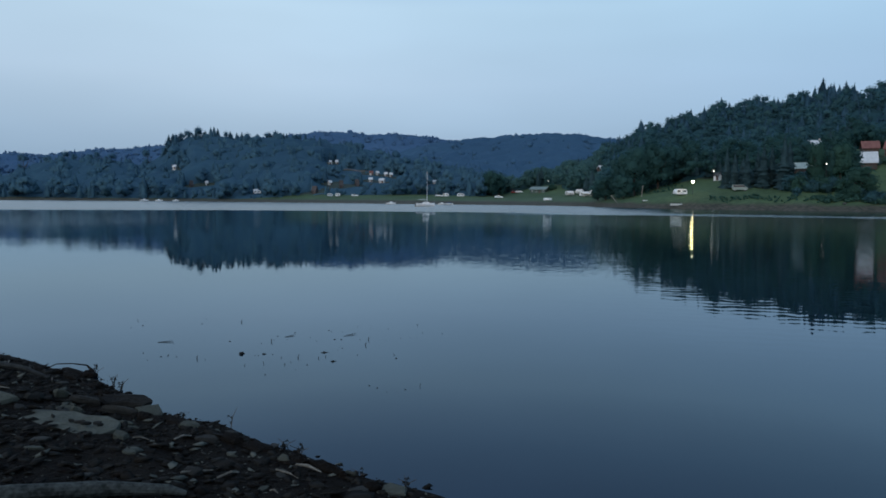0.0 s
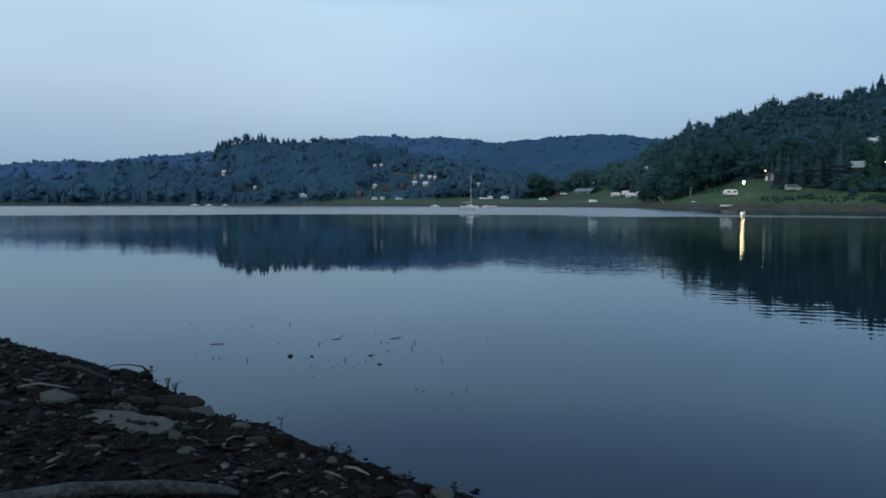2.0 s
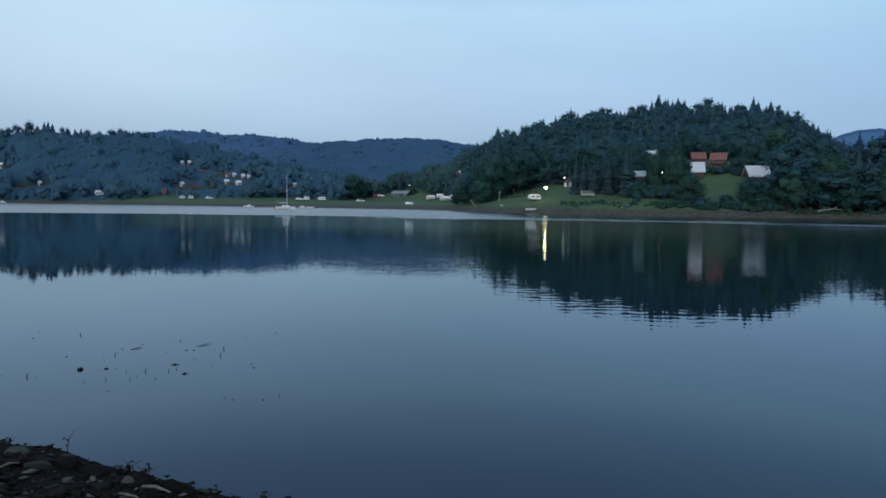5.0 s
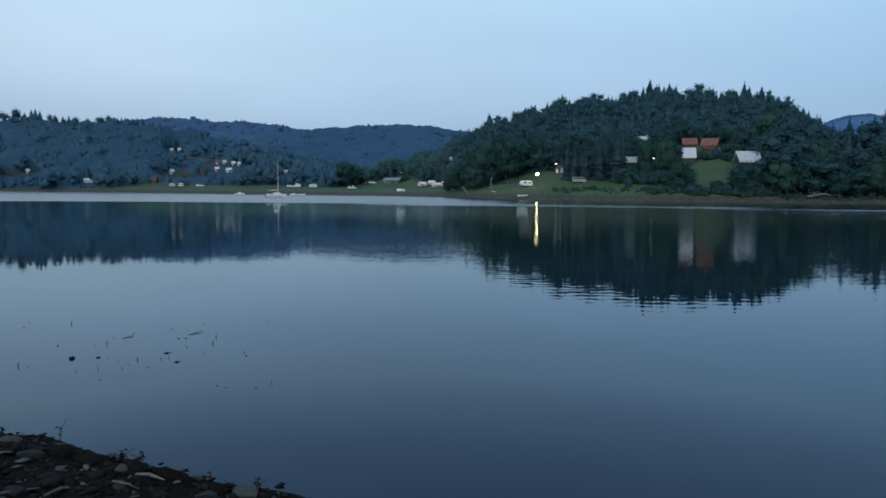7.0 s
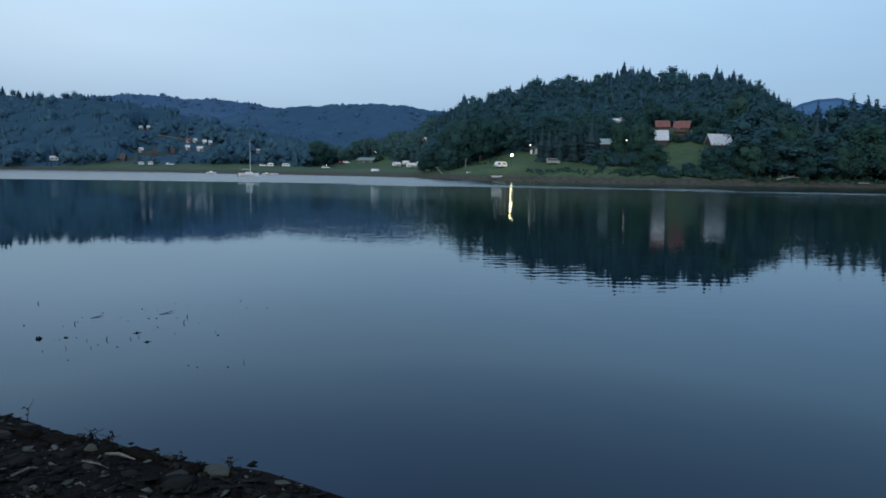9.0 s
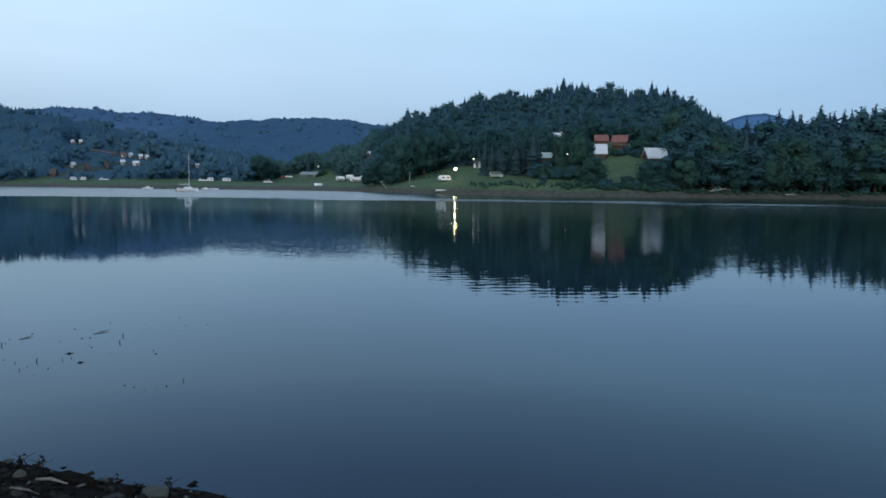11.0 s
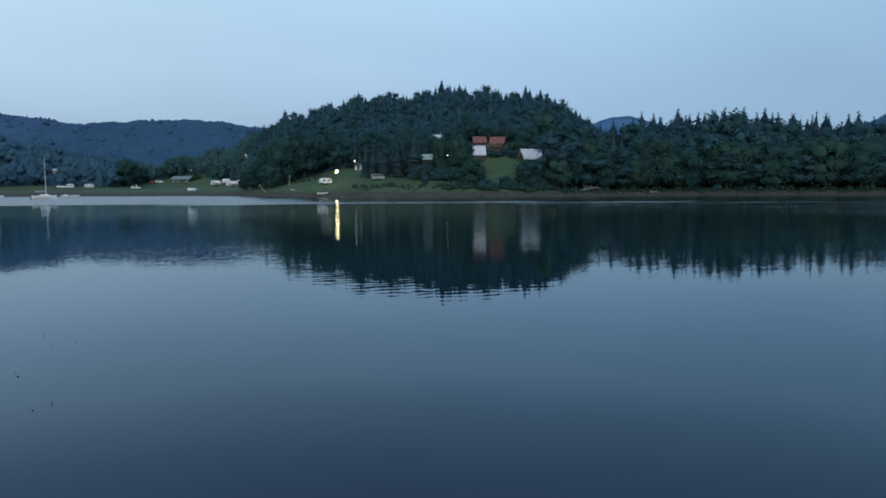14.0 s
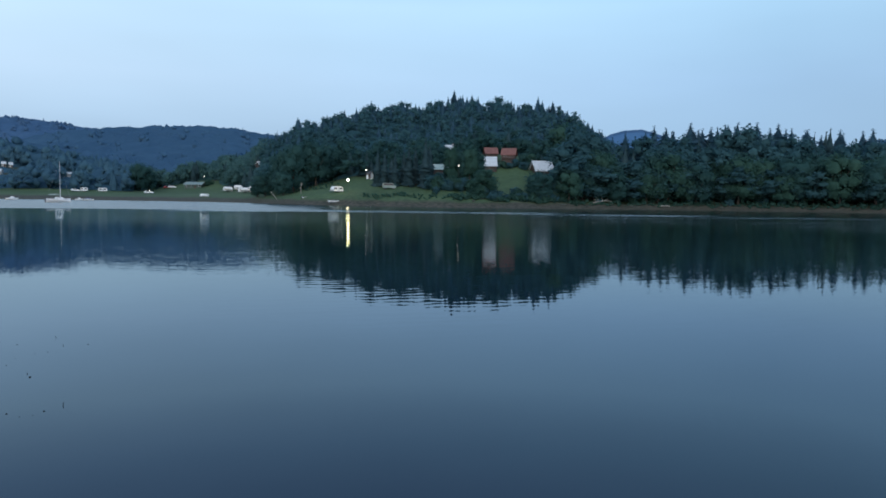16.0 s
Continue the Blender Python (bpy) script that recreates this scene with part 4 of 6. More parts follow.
# tall back row of the bank forest
for az, el, D, w in ((40.15, 5.85, 232, .8), (41.2, 5.2, 228, .9), (42.2, 5.6, 230, .8), (43.7, 5.65, 232, .9), (44.35, 6.05, 228, .85), (45.25, 5.9, 230, 1.0), (45.8, 5.6, 226, .9), (47.05, 6.22, 228, 1.15), (47.9, 5.75, 232, 1.0),
                     (49.0, 5.85, 228, .8), (49.55, 5.95, 232, .9), (50.4, 6.14, 228, 1.1), (50.9, 5.8, 228, .9), (51.75, 6.1, 230, 1.0), (53.2, 5.95, 228, 1.15), (53.7, 5.6, 228, .9), (55.1, 5.5, 228, 1.2), (57.2, 5.4, 226, 1.1), (59.2, 5.4, 228, 1.1)):
    D += float(look_up(FAR_SHORE, az)) - 192
    x, y, z = spot(az, D)
    plant(spruce_b if int(az * 10) % 2 else spruce_a, az, D, brow(el - 0.1, D) - z, 14, w * 1.65)
g = random.Random(91)
az = 43.4
while az < 60.8:   # lower tops between them
    D = float(look_up(FAR_SHORE, az)) + g.uniform(34, 44)
    x, y, z = spot(az, D)
    plant(spruce_a if g.random() < .5 else spruce_b, az, D, brow(float(look_up(CANOPY, az)) + g.uniform(-.35, .1), D) - z, 14, g.uniform(1.2, 1.8))
    az += g.uniform(.5, 1.7)
# broad crowns: the clump on the point, the garden trees, the shoulder of the hill
for k, (az, D, h, w) in enumerate(((14.2, 258, 15.5, .95), (15.4, 252, 18.2, .95), (16.3, 256, 18.5, .9), (17.2, 254, 17.0, .95), (18.3, 262, 14.5, .95), (13.2, 262, 9.5, 1.15), (12.6, 270, 8, 1.1), (14.6, 246, 9, 1.1), (19.3, 270, 14, 1.1),
                                   (28.2, 222, 12.2, .6), (29.0, 224, 11.6, .65), (29.75, 224, 11.2, .8), (30.4, 226, 9, 1.1), (31.05, 203, 8.2, 1.35), (35.5, 203, 9.2, 1.3), (37.9, 206, 9.5, 1.2), (35.4, 203, 4.5, 1.5),
                                   (38.0, 262, 18.5, 1.0), (38.7, 258, 18, 1.0), (37.3, 264, 17, 1.0), (39.6, 236, 17.5, .9), (40.5, 222, 15.5, 1.0), (38.6, 215, 12.5, 1.1), (27.9, 291, 5.2, .9), (28.5, 289, 4.8, 1.0), (28.15, 290, 5.0, 1.0), (34.1, 249, 4.8, 1.1), (34.8, 248, 5.0, 1.1), (34.45, 252, 5.5, 1.0), (4.0, 395, 15.6, .95), (3.6, 398, 12.5, .9), (4.6, 398, 12.0, 1.0))):
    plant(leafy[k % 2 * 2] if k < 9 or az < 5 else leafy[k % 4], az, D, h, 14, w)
g = random.Random(5)
az = 39.0
k = 0
while az < 64:   # front row of the bank forest
    D = float(look_up(FAR_SHORE, az)) + g.uniform(9, 21)
    plant(leafy[k % 4], az, D, min(g.uniform(7.5, 16.5), brow(float(look_up(CANOPY, az)), D) - spot(az, D)[2]), 14, g.uniform(1.0, 1.4))
    az += g.uniform(0.45, 0.9)
    k += 1
for k in range(30):   # scrub along the bank
    az = g.choice((g.uniform(27, 38), g.uniform(30, 37), g.uniform(38, 63)))
    D = float(look_up(FAR_SHORE, az)) + g.uniform(7, 13)
    plant(bushes[k % 3], az, D, g.uniform(1.1, 3.0), 3.0, g.uniform(.9, 1.5))
for k, (az, D, h, w) in enumerate(((31.9, 243, 2.2, 1.0), (32.5, 243.5, 2.4, 1.0), (33.0, 243, 2.0, 1.2), (33.5, 243.5, 2.6, 1.0), (27.2, 227, 2.4, 1.2), (27.7, 226, 2.8, 1.1), (34.2, 243, 2.6, 1.2))):   # hedge below the houses
    plant(bushes[k % 3], az, D, h, 3.0, w)
for k in range(9):   # bushes at the foot of the garden trees
    plant(bushes[k % 3], 26.9 + .42 * k + g.uniform(-.15, .15), g.uniform(209, 215), g.uniform(2.4, 4.2), 3.0, g.uniform(.9, 1.3))
plant(bushes[1], 8.95, 392, 3.2, 3.0, 1.2)
plant(bushes[0], 13.1, 300, 2.6, 3.0, 1.2)
for o in (spruce_a, spruce_b, spruce_c, *leafy, *bushes):
    drop(o)


# ---------------------------------------------------------------- buildings
def windows(parent, rows, y, depth=0.06):
    """Casements on a wall at y: rows of x, z, width and height."""
    for x, z, w, h in rows:
        t = 0.08
        fr = part("window", join(box(x - w / 2, x - w / 2 + t, y - depth, y + .02, z, z + h), box(x + w / 2 - t, x + w / 2, y - depth, y + .02, z, z + h),
                                 box(x - w / 2 + t, x + w / 2 - t, y - depth, y + .02, z, z + t), box(x - w / 2 + t, x + w / 2 - t, y - depth, y + .02, z + h - t, z + h)), WHITE_PAINT, parent)
        part("pane", box(x - w / 2 + t, x + w / 2 - t, y - depth * .5, y + .01, z + t, z + h - t), GLASS, fr, "dark window pane")


def house(az, D, turn, L, W, wall_h, roof_h, wall_mat, roof_mat, label, name="house", eave=0.4, storeys=1, chimney=True, lift=0.0, thick=0.16):
    """A gabled house; its ridge runs along its own x, its long front looks along -y."""
    x, y, z = spot(az, D)
    ob = thing(name, pose(x, y, z - 0.15 + lift, 0, 0, -az + turn), label, "house", "houses")
    l, w = L / 2, W / 2
    wall = part("wall", extrude([(-w, -1.2), (w, -1.2), (w, wall_h), (0, wall_h + roof_h * .97), (-w, wall_h)], -l, l), wall_mat, ob)
    wall.matrix_basis = pose(0, 0, 0, 0, 0, 90)
    s, t = roof_h / w, thick
    e = eave
    for sgn, nm in ((1, "roof"), (-1, "roof")):
        prof = [(0, wall_h + roof_h + .02), (sgn * (w + e), wall_h - s * e + .02), (sgn * (w + e), wall_h - s * e + t + .02), (0, wall_h + roof_h + t + .06)]
        r = part(nm, extrude(prof if sgn < 0 else prof[::-1], -l - e, l + e), roof_mat, ob)
        r.matrix_basis = pose(0, 0, 0, 0, 0, 90)
    rows = []
    n = max(2, int(L / 2.2))
    for st in range(storeys):
        rows += [(-l + L * (k + .5) / n, 0.9 + 2.6 * st, 0.9, 1.1) for k in range(n) if st or k != n // 2]
    rows = [q for q in rows if q[1] + q[3] < wall_h - .1]
    windows(ob, rows, -w)
    door = part("door", box(-.45 + L * (n // 2 + .5) / n - l, .45 + L * (n // 2 + .5) / n - l, -w - .05, -w + .02, 0, min(2.0, wall_h - .1), 0.015), BROWN_WOOD, ob, "brown wooden door")
    if chimney:
        part("chimney", join(box(l * .3, l * .3 + .6, -.3 + w * .2, .3 + w * .2, wall_h + roof_h * .4, wall_h + roof_h + .7), box(l * .3 - .08, l * .3 + .68, -.38 + w * .2, .38 + w * .2, wall_h + roof_h + .7, wall_h + roof_h + .82)), PLASTER, ob)
    return ob


house(31.46, 253, 8, 4.2, 5.2, 2.1, 2.0, OLD_BOARDS, RED_TILE, "dark wooden house with a red tiled roof above the meadow", chimney=False, lift=0.85)
red = house(32.96, 251, -6, 4.7, 5.4, 2.2, 2.2, OLD_BOARDS, RED_TILE, "dark wooden house with a red tiled roof and brown balcony", chimney=False, lift=0.8)
part("balcony", join(box(-2.3, 2.4, -3.5, -2.68, .75, .9), box(-2.3, 2.4, -3.5, -3.42, .9, 1.55)), BROWN_WOOD, red, "brown wooden balcony")
house(31.43, 240, 6, 4.0, 4.6, 0.9, 2.9, OLD_BOARDS, GREY_SHEET, "steep cabin with a pale sheet roof below the red roofs", "cabin", .3, chimney=False, lift=0.85)
house(35.62, 243, 24, 6.4, 5.6, 1.0, 2.9, OLD_BOARDS, GREY_SHEET, "brown cabin with a steep pale grey sheet roof", "cabin", .5, chimney=False, lift=0.7, thick=0.34)
house(27.35, 234, 2, 4.6, 4.2, 2.1, 1.5, BROWN_WOOD, GREEN_SHEET, "red-brown cabin with a grey-green sheet roof", "cabin", .4, chimney=False)
house(28.15, 300, 10, 5.5, 5.5, 2.6, 2.4, PLASTER, GREY_SHEET, "pale house half hidden by trees on the hillside", lift=2.2)
house(21.55, 244, -30, 1.7, 1.9, 1.6, .8, WHITE_PAINT, DARK_TRIM, "small white hut beside a lamp at the wood", "hut", .25, chimney=False)
house(7.95, 393, -24, 9.2, 6.4, 2.3, 1.3, TENT, CAMP_ROOF, "long green camp cabin with a faded green roof", "cabin", .6, chimney=False, lift=-.5)
house(12.85, 389, 30, 3.6, 4.0, 2.4, 1.6, OLD_BOARDS, GREY_SHEET, "small dark house with a pale roof among trees behind the camp", chimney=False)
# the village on the slope over the bay
HUT_BOARDS = material("dark_old_boards", (0.045, 0.040, 0.040), (0.085, 0.073, 0.070), 0.85, 0.8, 8, 0.3, 0.01)
V_LOOK = ((PLASTER, GREY_SHEET, "small pale house on the wooded slope"), (HUT_BOARDS, HUT_BOARDS, "brown wooden cottage on the slope"),
          (PLASTER, GREY_SHEET, "white cottage with a pale roof on the slope"), (PLASTER, RED_TILE, "pale cottage with a red roof on the slope"))
V_KIND = (2, 1, 0, 1, 0, 0, 3, 2, 0, 2, 0, 2, 0, 2, 1, 0, 1, 2)
V_SIZE = (4.6, 5.0, 3.6, 3.4, 3.4, 3.2, 4.4, 3.4, 3.6, 3.2, 4.2, 6.0, 4.0, 6.6, 3.4, 4.6, 3.4, 2.6)
for (a, d), kind, size in zip(VILLAGE, V_KIND, V_SIZE):
    wm, rm, lb = V_LOOK[kind]
    size *= .54
    house(a, d, (a * 53) % 70 - 35, size, size * .9, 1.8, 1.1 + (1.4 if kind == 1 else 0), wm, rm, lb, "cottage", .3, chimney=False)


# ---------------------------------------------------------------- caravans, cars, boats
def wheel(parent, x, y, r, w):
    c = [(r * math.cos(6.2832 * k / 16), r * math.sin(6.2832 * k / 16)) for k in range(16)]
    wh = part("wheel", loft([[(x + .85 * a, y - w / 2, r + .85 * b) for a, b in c], [(x + a, y - w * .35, r + b) for a, b in c], [(x + a, y + w * .35, r + b) for a, b in c], [(x + .85 * a, y + w / 2, r + .85 * b) for a, b in c]]), RUBBER, parent, "black tyre")
    part("hubcap", loft([[(x + .5 * a, y - w * .56, r + .5 * b) for a, b in c], [(x + .55 * a, y + w * .56, r + .55 * b) for a, b in c]]), STEEL, wh)


def caravan(az, D, turn, L=4.6, label="white touring caravan parked on the grass", awning=False):
    x, y, z = spot(az, D)
    ob = thing("caravan", pose(x, y, z, 0, 0, -az + turn), label, "caravan", "camp caravans")
    l = L / 2
    prof = [(-l + .25, .42), (l - .15, .42), (l, .75), (l - .05, 1.5), (l - .35, 2.2), (l - .8, 2.38), (-l + .8, 2.38), (-l + .3, 2.2), (-l, 1.5), (-l, .8)]
    rings = []
    for yy, k in ((-1.05, .97), (-1.0, 1), (1.0, 1), (1.05, .97)):
        rings.append([(px * k, yy, 1.4 + (pz - 1.4) * k) for px, pz in prof])
    body = part("body", loft(rings), WHITE_PAINT, ob)
    for xc, w in ((-l * .55, 1.0), (l * .5, .9)):
        part("window", box(xc - w / 2, xc + w / 2, -1.075, -1.045, 1.25, 1.85, .012), GLASS, body, "dark caravan window")
    part("window", box(l - .12, l + .012, -.7, .7, 1.2, 1.5, .01), GLASS, body, "dark caravan window")
    dr = part("door", box(-.1, .55, -1.07, -1.045, .5, 2.1, .01), GREY_SHEET, body)
    part("handle", box(-.02, .08, -1.1, -1.07, 1.2, 1.25), DARK_TRIM, dr)
    part("stripe", box(-l + .2, l - .2, -1.062, -1.05, .85, .95), BLUE_CANVAS, body)
    wheel(ob, .1, -.9, .32, .2)
    wheel(ob, .1, .9, .32, .2)
    part("drawbar", join(tube([(-l + .1, -.5, .45), (-l - 1.1, 0, .45)], .05, 6), tube([(-l + .1, .5, .45), (-l - 1.1, 0, .45)], .05, 6), tube([(-l - .95, 0, .0), (-l - .95, 0, .7)], .04, 6)), STEEL, ob)
    if awning:
        part("awning", loft([[(-l * .7, -1.1, 2.2), (l * .7, -1.1, 2.2), (l * .7, -1.1, 2.12), (-l * .7, -1.1, 2.12)], [(-l * .75, -3.4, 1.9), (l * .75, -3.4, 1.9), (l * .75, -3.4, 1.2), (-l * .75, -3.4, 1.2)]]), WHITE_PAINT, ob, "pale canvas awning")
        for sx in (-1, 1):
            part("awning_pole", tube([(sx * l * .72, -3.35, 0), (sx * l * .72, -3.35, 1.85)], .03, 6), STEEL, ob)
    return ob


caravan(18.88, 219.5, 28, 3.5).scale = (1, 1, .77)
caravan(10.35, 345, 10, 4.2, "white caravan with an awning in the lakeside camp", True)
caravan(11.15, 345, -6, 4.0, "white caravan in the lakeside camp", True)
caravan(11.6, 317, 8, 5.2, "long white caravan with an awning near the water", True)
caravan(12.27, 323, 60, 4.2, "white caravan parked across the slope")
caravan(1.45, 366, 6, 4.2).scale = (.9, .9, .78)
caravan(0.25, 366, -14, 3.4).scale = (.9, .9, .78)
caravan(-9.26, 406, 8, 3.1, "small white caravan below the village").scale = (.9, .9, .78)
caravan(-8.62, 403, -10, 2.9, "small white caravan below the village").scale = (.9, .9, .78)
caravan(-15.0, 458, 5, 4.4, "white caravan below the wooded slope")


def car(az, D, turn, paint, label, name="car", L=4.2, H=1.45, van=False):
    x, y, z = spot(az, D)
    ob = thing(name, pose(x, y, z, 0, 0, -az + turn), label, name, "parked vehicles")
    l = L / 2
    if van:
        prof = [(-l, .35), (l, .35), (l, .95), (l - .5, 1.1), (l - 1.1, H), (-l + .1, H), (-l, H - .15)]
        glass = [(l - .62, 1.1), (l - 1.12, H - .12), (-l + .3, H - .12), (-l + .3, 1.1)]
    else:
        prof = [(-l, .35), (l, .35), (l, .7), (l - .25, .85), (l - 1.1, .95), (l - 1.75, H), (-l + .9, H), (-l + .25, .98), (-l, .85)]
        glass = [(l - 1.25, .97), (l - 1.75, H - .08), (-l + .95, H - .08), (-l + .5, .97)]
    body = part("body", loft([[(px * k, yy, .8 + (pz - .8) * k) for px, pz in prof] for yy, k in ((-.86, .96), (-.8, 1), (.8, 1), (.86, .96))]), paint, ob)
    part("side_window", loft([[(px, -.868, pz) for px, pz in glass], [(px, -.84, pz) for px, pz in glass]]), GLASS, body)
    part("side_window", loft([[(px, .84, pz) for px, pz in glass], [(px, .868, pz) for px, pz in glass]]), GLASS, body)
    for sx in (-1, 1):
        for sy in (-1, 1):
            wheel(ob, sx * (l - .75), sy * .76, .31, .18)
    return ob


PALE_GREEN = material("pale_green_paint", (0.16, 0.21, 0.185), (0.25, 0.30, 0.265), 0.4, 1, 8, 0)
DARK_RED = material("dark_red_paint", (0.25, 0.03, 0.02), (0.36, 0.06, 0.04), 0.4, 1, 8, 0)
car(23.15, 218, 4, PALE_GREEN, "pale green van parked on the bank under spruces", "van", 4.2, 1.8, True)
car(4.6, 357, 12, WHITE_PAINT, "white car parked on the meadow")
car(6.25, 410, -5, WHITE_PAINT, "white car parked beside the camp cabin")
car(5.9, 412, 30, DARK_RED, "dark red car parked in the camp")
car(-0.33, 366, 8, WHITE_PAINT, "white car beside the caravans", L=3.8)
car(-7.25, 395, 15, WHITE_PAINT, "white car below the village", L=3.8)


def hull_rings(L, W, H, n=9, keel=0.12):
    rings = []
    for k in range(n):
        u = k / (n - 1)
        w = W / 2 * (1 - max(0, (u - .35) / .65) ** 2.2) * (0.82 + .18 * min(1, u / .3)) + .01
        sheer = H * (1 + .25 * (u - .4) ** 2 * 2)
        x = -L / 2 + L * u
        rings.append([(x, -w, sheer), (x, -w * .96, sheer * .45), (x + .05 * u, -w * .55, -keel * (1 - u * .7)), (x + .05 * u, w * .55, -keel * (1 - u * .7)), (x, w * .96, sheer * .45), (x, w, sheer)])
    return rings


def motorboat(az, D, turn, L, label, covered=False, z=0.14, name="motorboat"):
    x, y = D * math.sin(radians(az)), D * math.cos(radians(az))
    ob = thing(name, pose(x, y, z, 0, 0, -az + turn), label, "boat", "moored boats")
    part("hull", loft(hull_rings(L, L * .36, L * .13)), WHITE_PAINT, ob, smooth=False)
    part("deck", box(-L * .3, L * .22, -L * .13, L * .13, L * .125, L * .17, .03), GREY_SHEET, ob)
    if covered:
        part("cover", loft([[(-L * .42, -L * .15, L * .13), (-L * .42, L * .15, L * .13), (-L * .42, 0, L * .2)], [(0, -L * .17, L * .14), (0, L * .17, L * .14), (0, 0, L * .26)], [(L * .25, -L * .12, L * .15), (L * .25, L * .12, L * .15), (L * .25, 0, L * .2)]]), BLUE_CANVAS, ob)
    else:
        part("cabin", loft([[(-L * .12, -L * .12, L * .16), (L * .2, -L * .11, L * .16), (L * .2, L * .11, L * .16), (-L * .12, L * .12, L * .16)], [(-L * .1, -L * .1, L * .27), (L * .1, -L * .09, L * .27), (L * .1, L * .09, L * .27), (-L * .1, L * .1, L * .27)]]), WHITE_PAINT, ob)
        part("windscreen", loft([[(L * .205, -L * .1, L * .17), (L * .215, -L * .1, L * .17), (L * .215, L * .1, L * .17), (L * .205, L * .1, L * .17)], [(L * .11, -L * .085, L * .265), (L * .12, -L * .085, L * .265), (L * .12, L * .085, L * .265), (L * .11, L * .085, L * .265)]]), GLASS, ob)
    part("outboard_motor", join(box(-L / 2 - .3, -L / 2 + .02, -.15, .15, L * .1, L * .2, .04), tube([(-L / 2 - .15, 0, L * .1), (-L / 2 - .15, 0, -.3)], .06, 6)), DARK_TRIM, ob)
    return ob


motorboat(-4.29, 286, 8, 3.9, "small white motorboat moored in the bay")
motorboat(-0.1, 292, -4, 3.0, "small white motorboat moored by the meadow")
motorboat(0.52, 290, 6, 3.2, "white motorboat with a blue cover", True)
motorboat(-23.33, 432, 5, 4.6, "white motorboat moored under the far woods")
motorboat(-22.3, 434, -6, 4.0, "white motorboat moored under the far woods")
motorboat(-21.1, 430, 4, 3.6, "white motorboat moored under the far woods")


def yacht():
    D, az = 205.0, -1.45
    ob = thing("sailing_yacht", pose(D * math.sin(radians(az)), D * math.cos(radians(az)), .26, 0, 0, -az + 6), "white sailing yacht moored with bare mast", "yacht")
    hull = part("hull", loft(hull_rings(6.4, 2.2, .72, 13, .25)), WHITE_PAINT, ob)
    part("rubbing_strake", join(*[tube([(a[0][0], s * abs(a[0][1]) * 1.01, a[0][2] - .1), (b[0][0], s * abs(b[0][1]) * 1.01, b[0][2] - .1)], .015, 5)
                                  for a, b in zip(hull_rings(6.4, 2.2, .72, 13), hull_rings(6.4, 2.2, .72, 13)[1:]) for s in (-1, 1)]), BLUE_CANVAS, hull)
    part("cabin", loft([[(-.9, -.75, .72), (1.5, -.55, .74), (1.5, .55, .74), (-.9, .75, .72)], [(-.8, -.62, 1.12), (1.0, -.45, 1.12), (1.0, .45, 1.12), (-.8, .62, 1.12)]]), WHITE_PAINT, ob)
    for xx in (-.4, .3):
        part("porthole", loft([[(xx - .18, -.74, .86), (xx + .18, -.72, .86), (xx + .18, -.68, 1.0), (xx - .18, -.7, 1.0)], [(xx - .18, -.6, .86), (xx + .18, -.58, .86), (xx + .18, -.56, 1.0), (xx - .18, -.58, 1.0)]]), GLASS, ob)
    part("mast", tube([(.55, 0, .7), (.55, 0, 5), (.54, 0, 10.2)], [.085, .08, .05], 8), ALU, ob)
    boom = part("boom", tube([(.5, 0, 1.75), (-2.4, 0, 1.7)], .03, 7), ALU, ob)
    part("furled_sail", tube([(.4, 0, 1.9), (-.5, 0, 1.92), (-1.5, 0, 1.88), (-2.3, 0, 1.82)], [.03, .05, .05, .02], 8), GREY_SHEET, boom)
    for p, q in (((3.1, 0, .85), (.54, 0, 9.9)), ((-3.1, 0, .7), (.54, 0, 10.1)), ((.5, 1.0, .7), (.54, 0, 8.5)), ((.5, -1.0, .7), (.54, 0, 8.5))):
        part("stay", tube([p, q], .012, 4), STEEL, ob)
    part("spreader", tube([(.55, -.6, 5.6), (.55, .6, 5.6)], .025, 5), ALU, ob)
    part("rudder", box(-3.5, -3.2, -.03, .03, -.5, .8, .01), DARK_TRIM, ob)
    return ob


yacht().scale = (.88, .88, 1)


def dinghy(az, D, turn, L, label, z, tilt=0.0):
    x, y = D * math.sin(radians(az)), D * math.cos(radians(az))
    ob = thing("dinghy", pose(x, y, z, tilt, 0, -az + turn), label, "boat", "small boats")
    outer = hull_rings(L, L * .4, L * .15)
    inner = [[(px * .93, py * .88, pz + .06) for px, py, pz in r] for r in outer]
    n = len(outer)
    V, F = loft(outer, False)
    shell = (V, F + [tuple(range(6))[::-1], tuple(range((n - 1) * 6, n * 6))])
    part("hull", shell, WHITE_PAINT, ob)
    part("gunwale", join(*[tube([(a[0][0], s * abs(a[0][1]), a[0][2]), (b[0][0], s * abs(b[0][1]), b[0][2])], .035, 5) for a, b in zip(outer, outer[1:]) for s in (-1, 1)]), DARK_TRIM, ob)
    for u in (-.2, .15):
        part("thwart", box(L * u - .12, L * u + .12, -L * .17, L * .17, L * .13, L * .13 + .04), BROWN_WOOD, ob)
    return ob


dinghy(18.62, 206, 15, 3.0, "white rowing dinghy drawn up at the water's edge", spot(18.62, 206)[2] + .1)
dinghy(16.3, 220, 40, 1.7, "small white dinghy on the bare mud bank", spot(16.3, 220)[2] + .1)
dinghy(8.62, 303, 30, 4.4, "white boat lying upside down on the grass", spot(8.62, 303)[2] + .98, 180).scale = (.85, 1, 1.35)


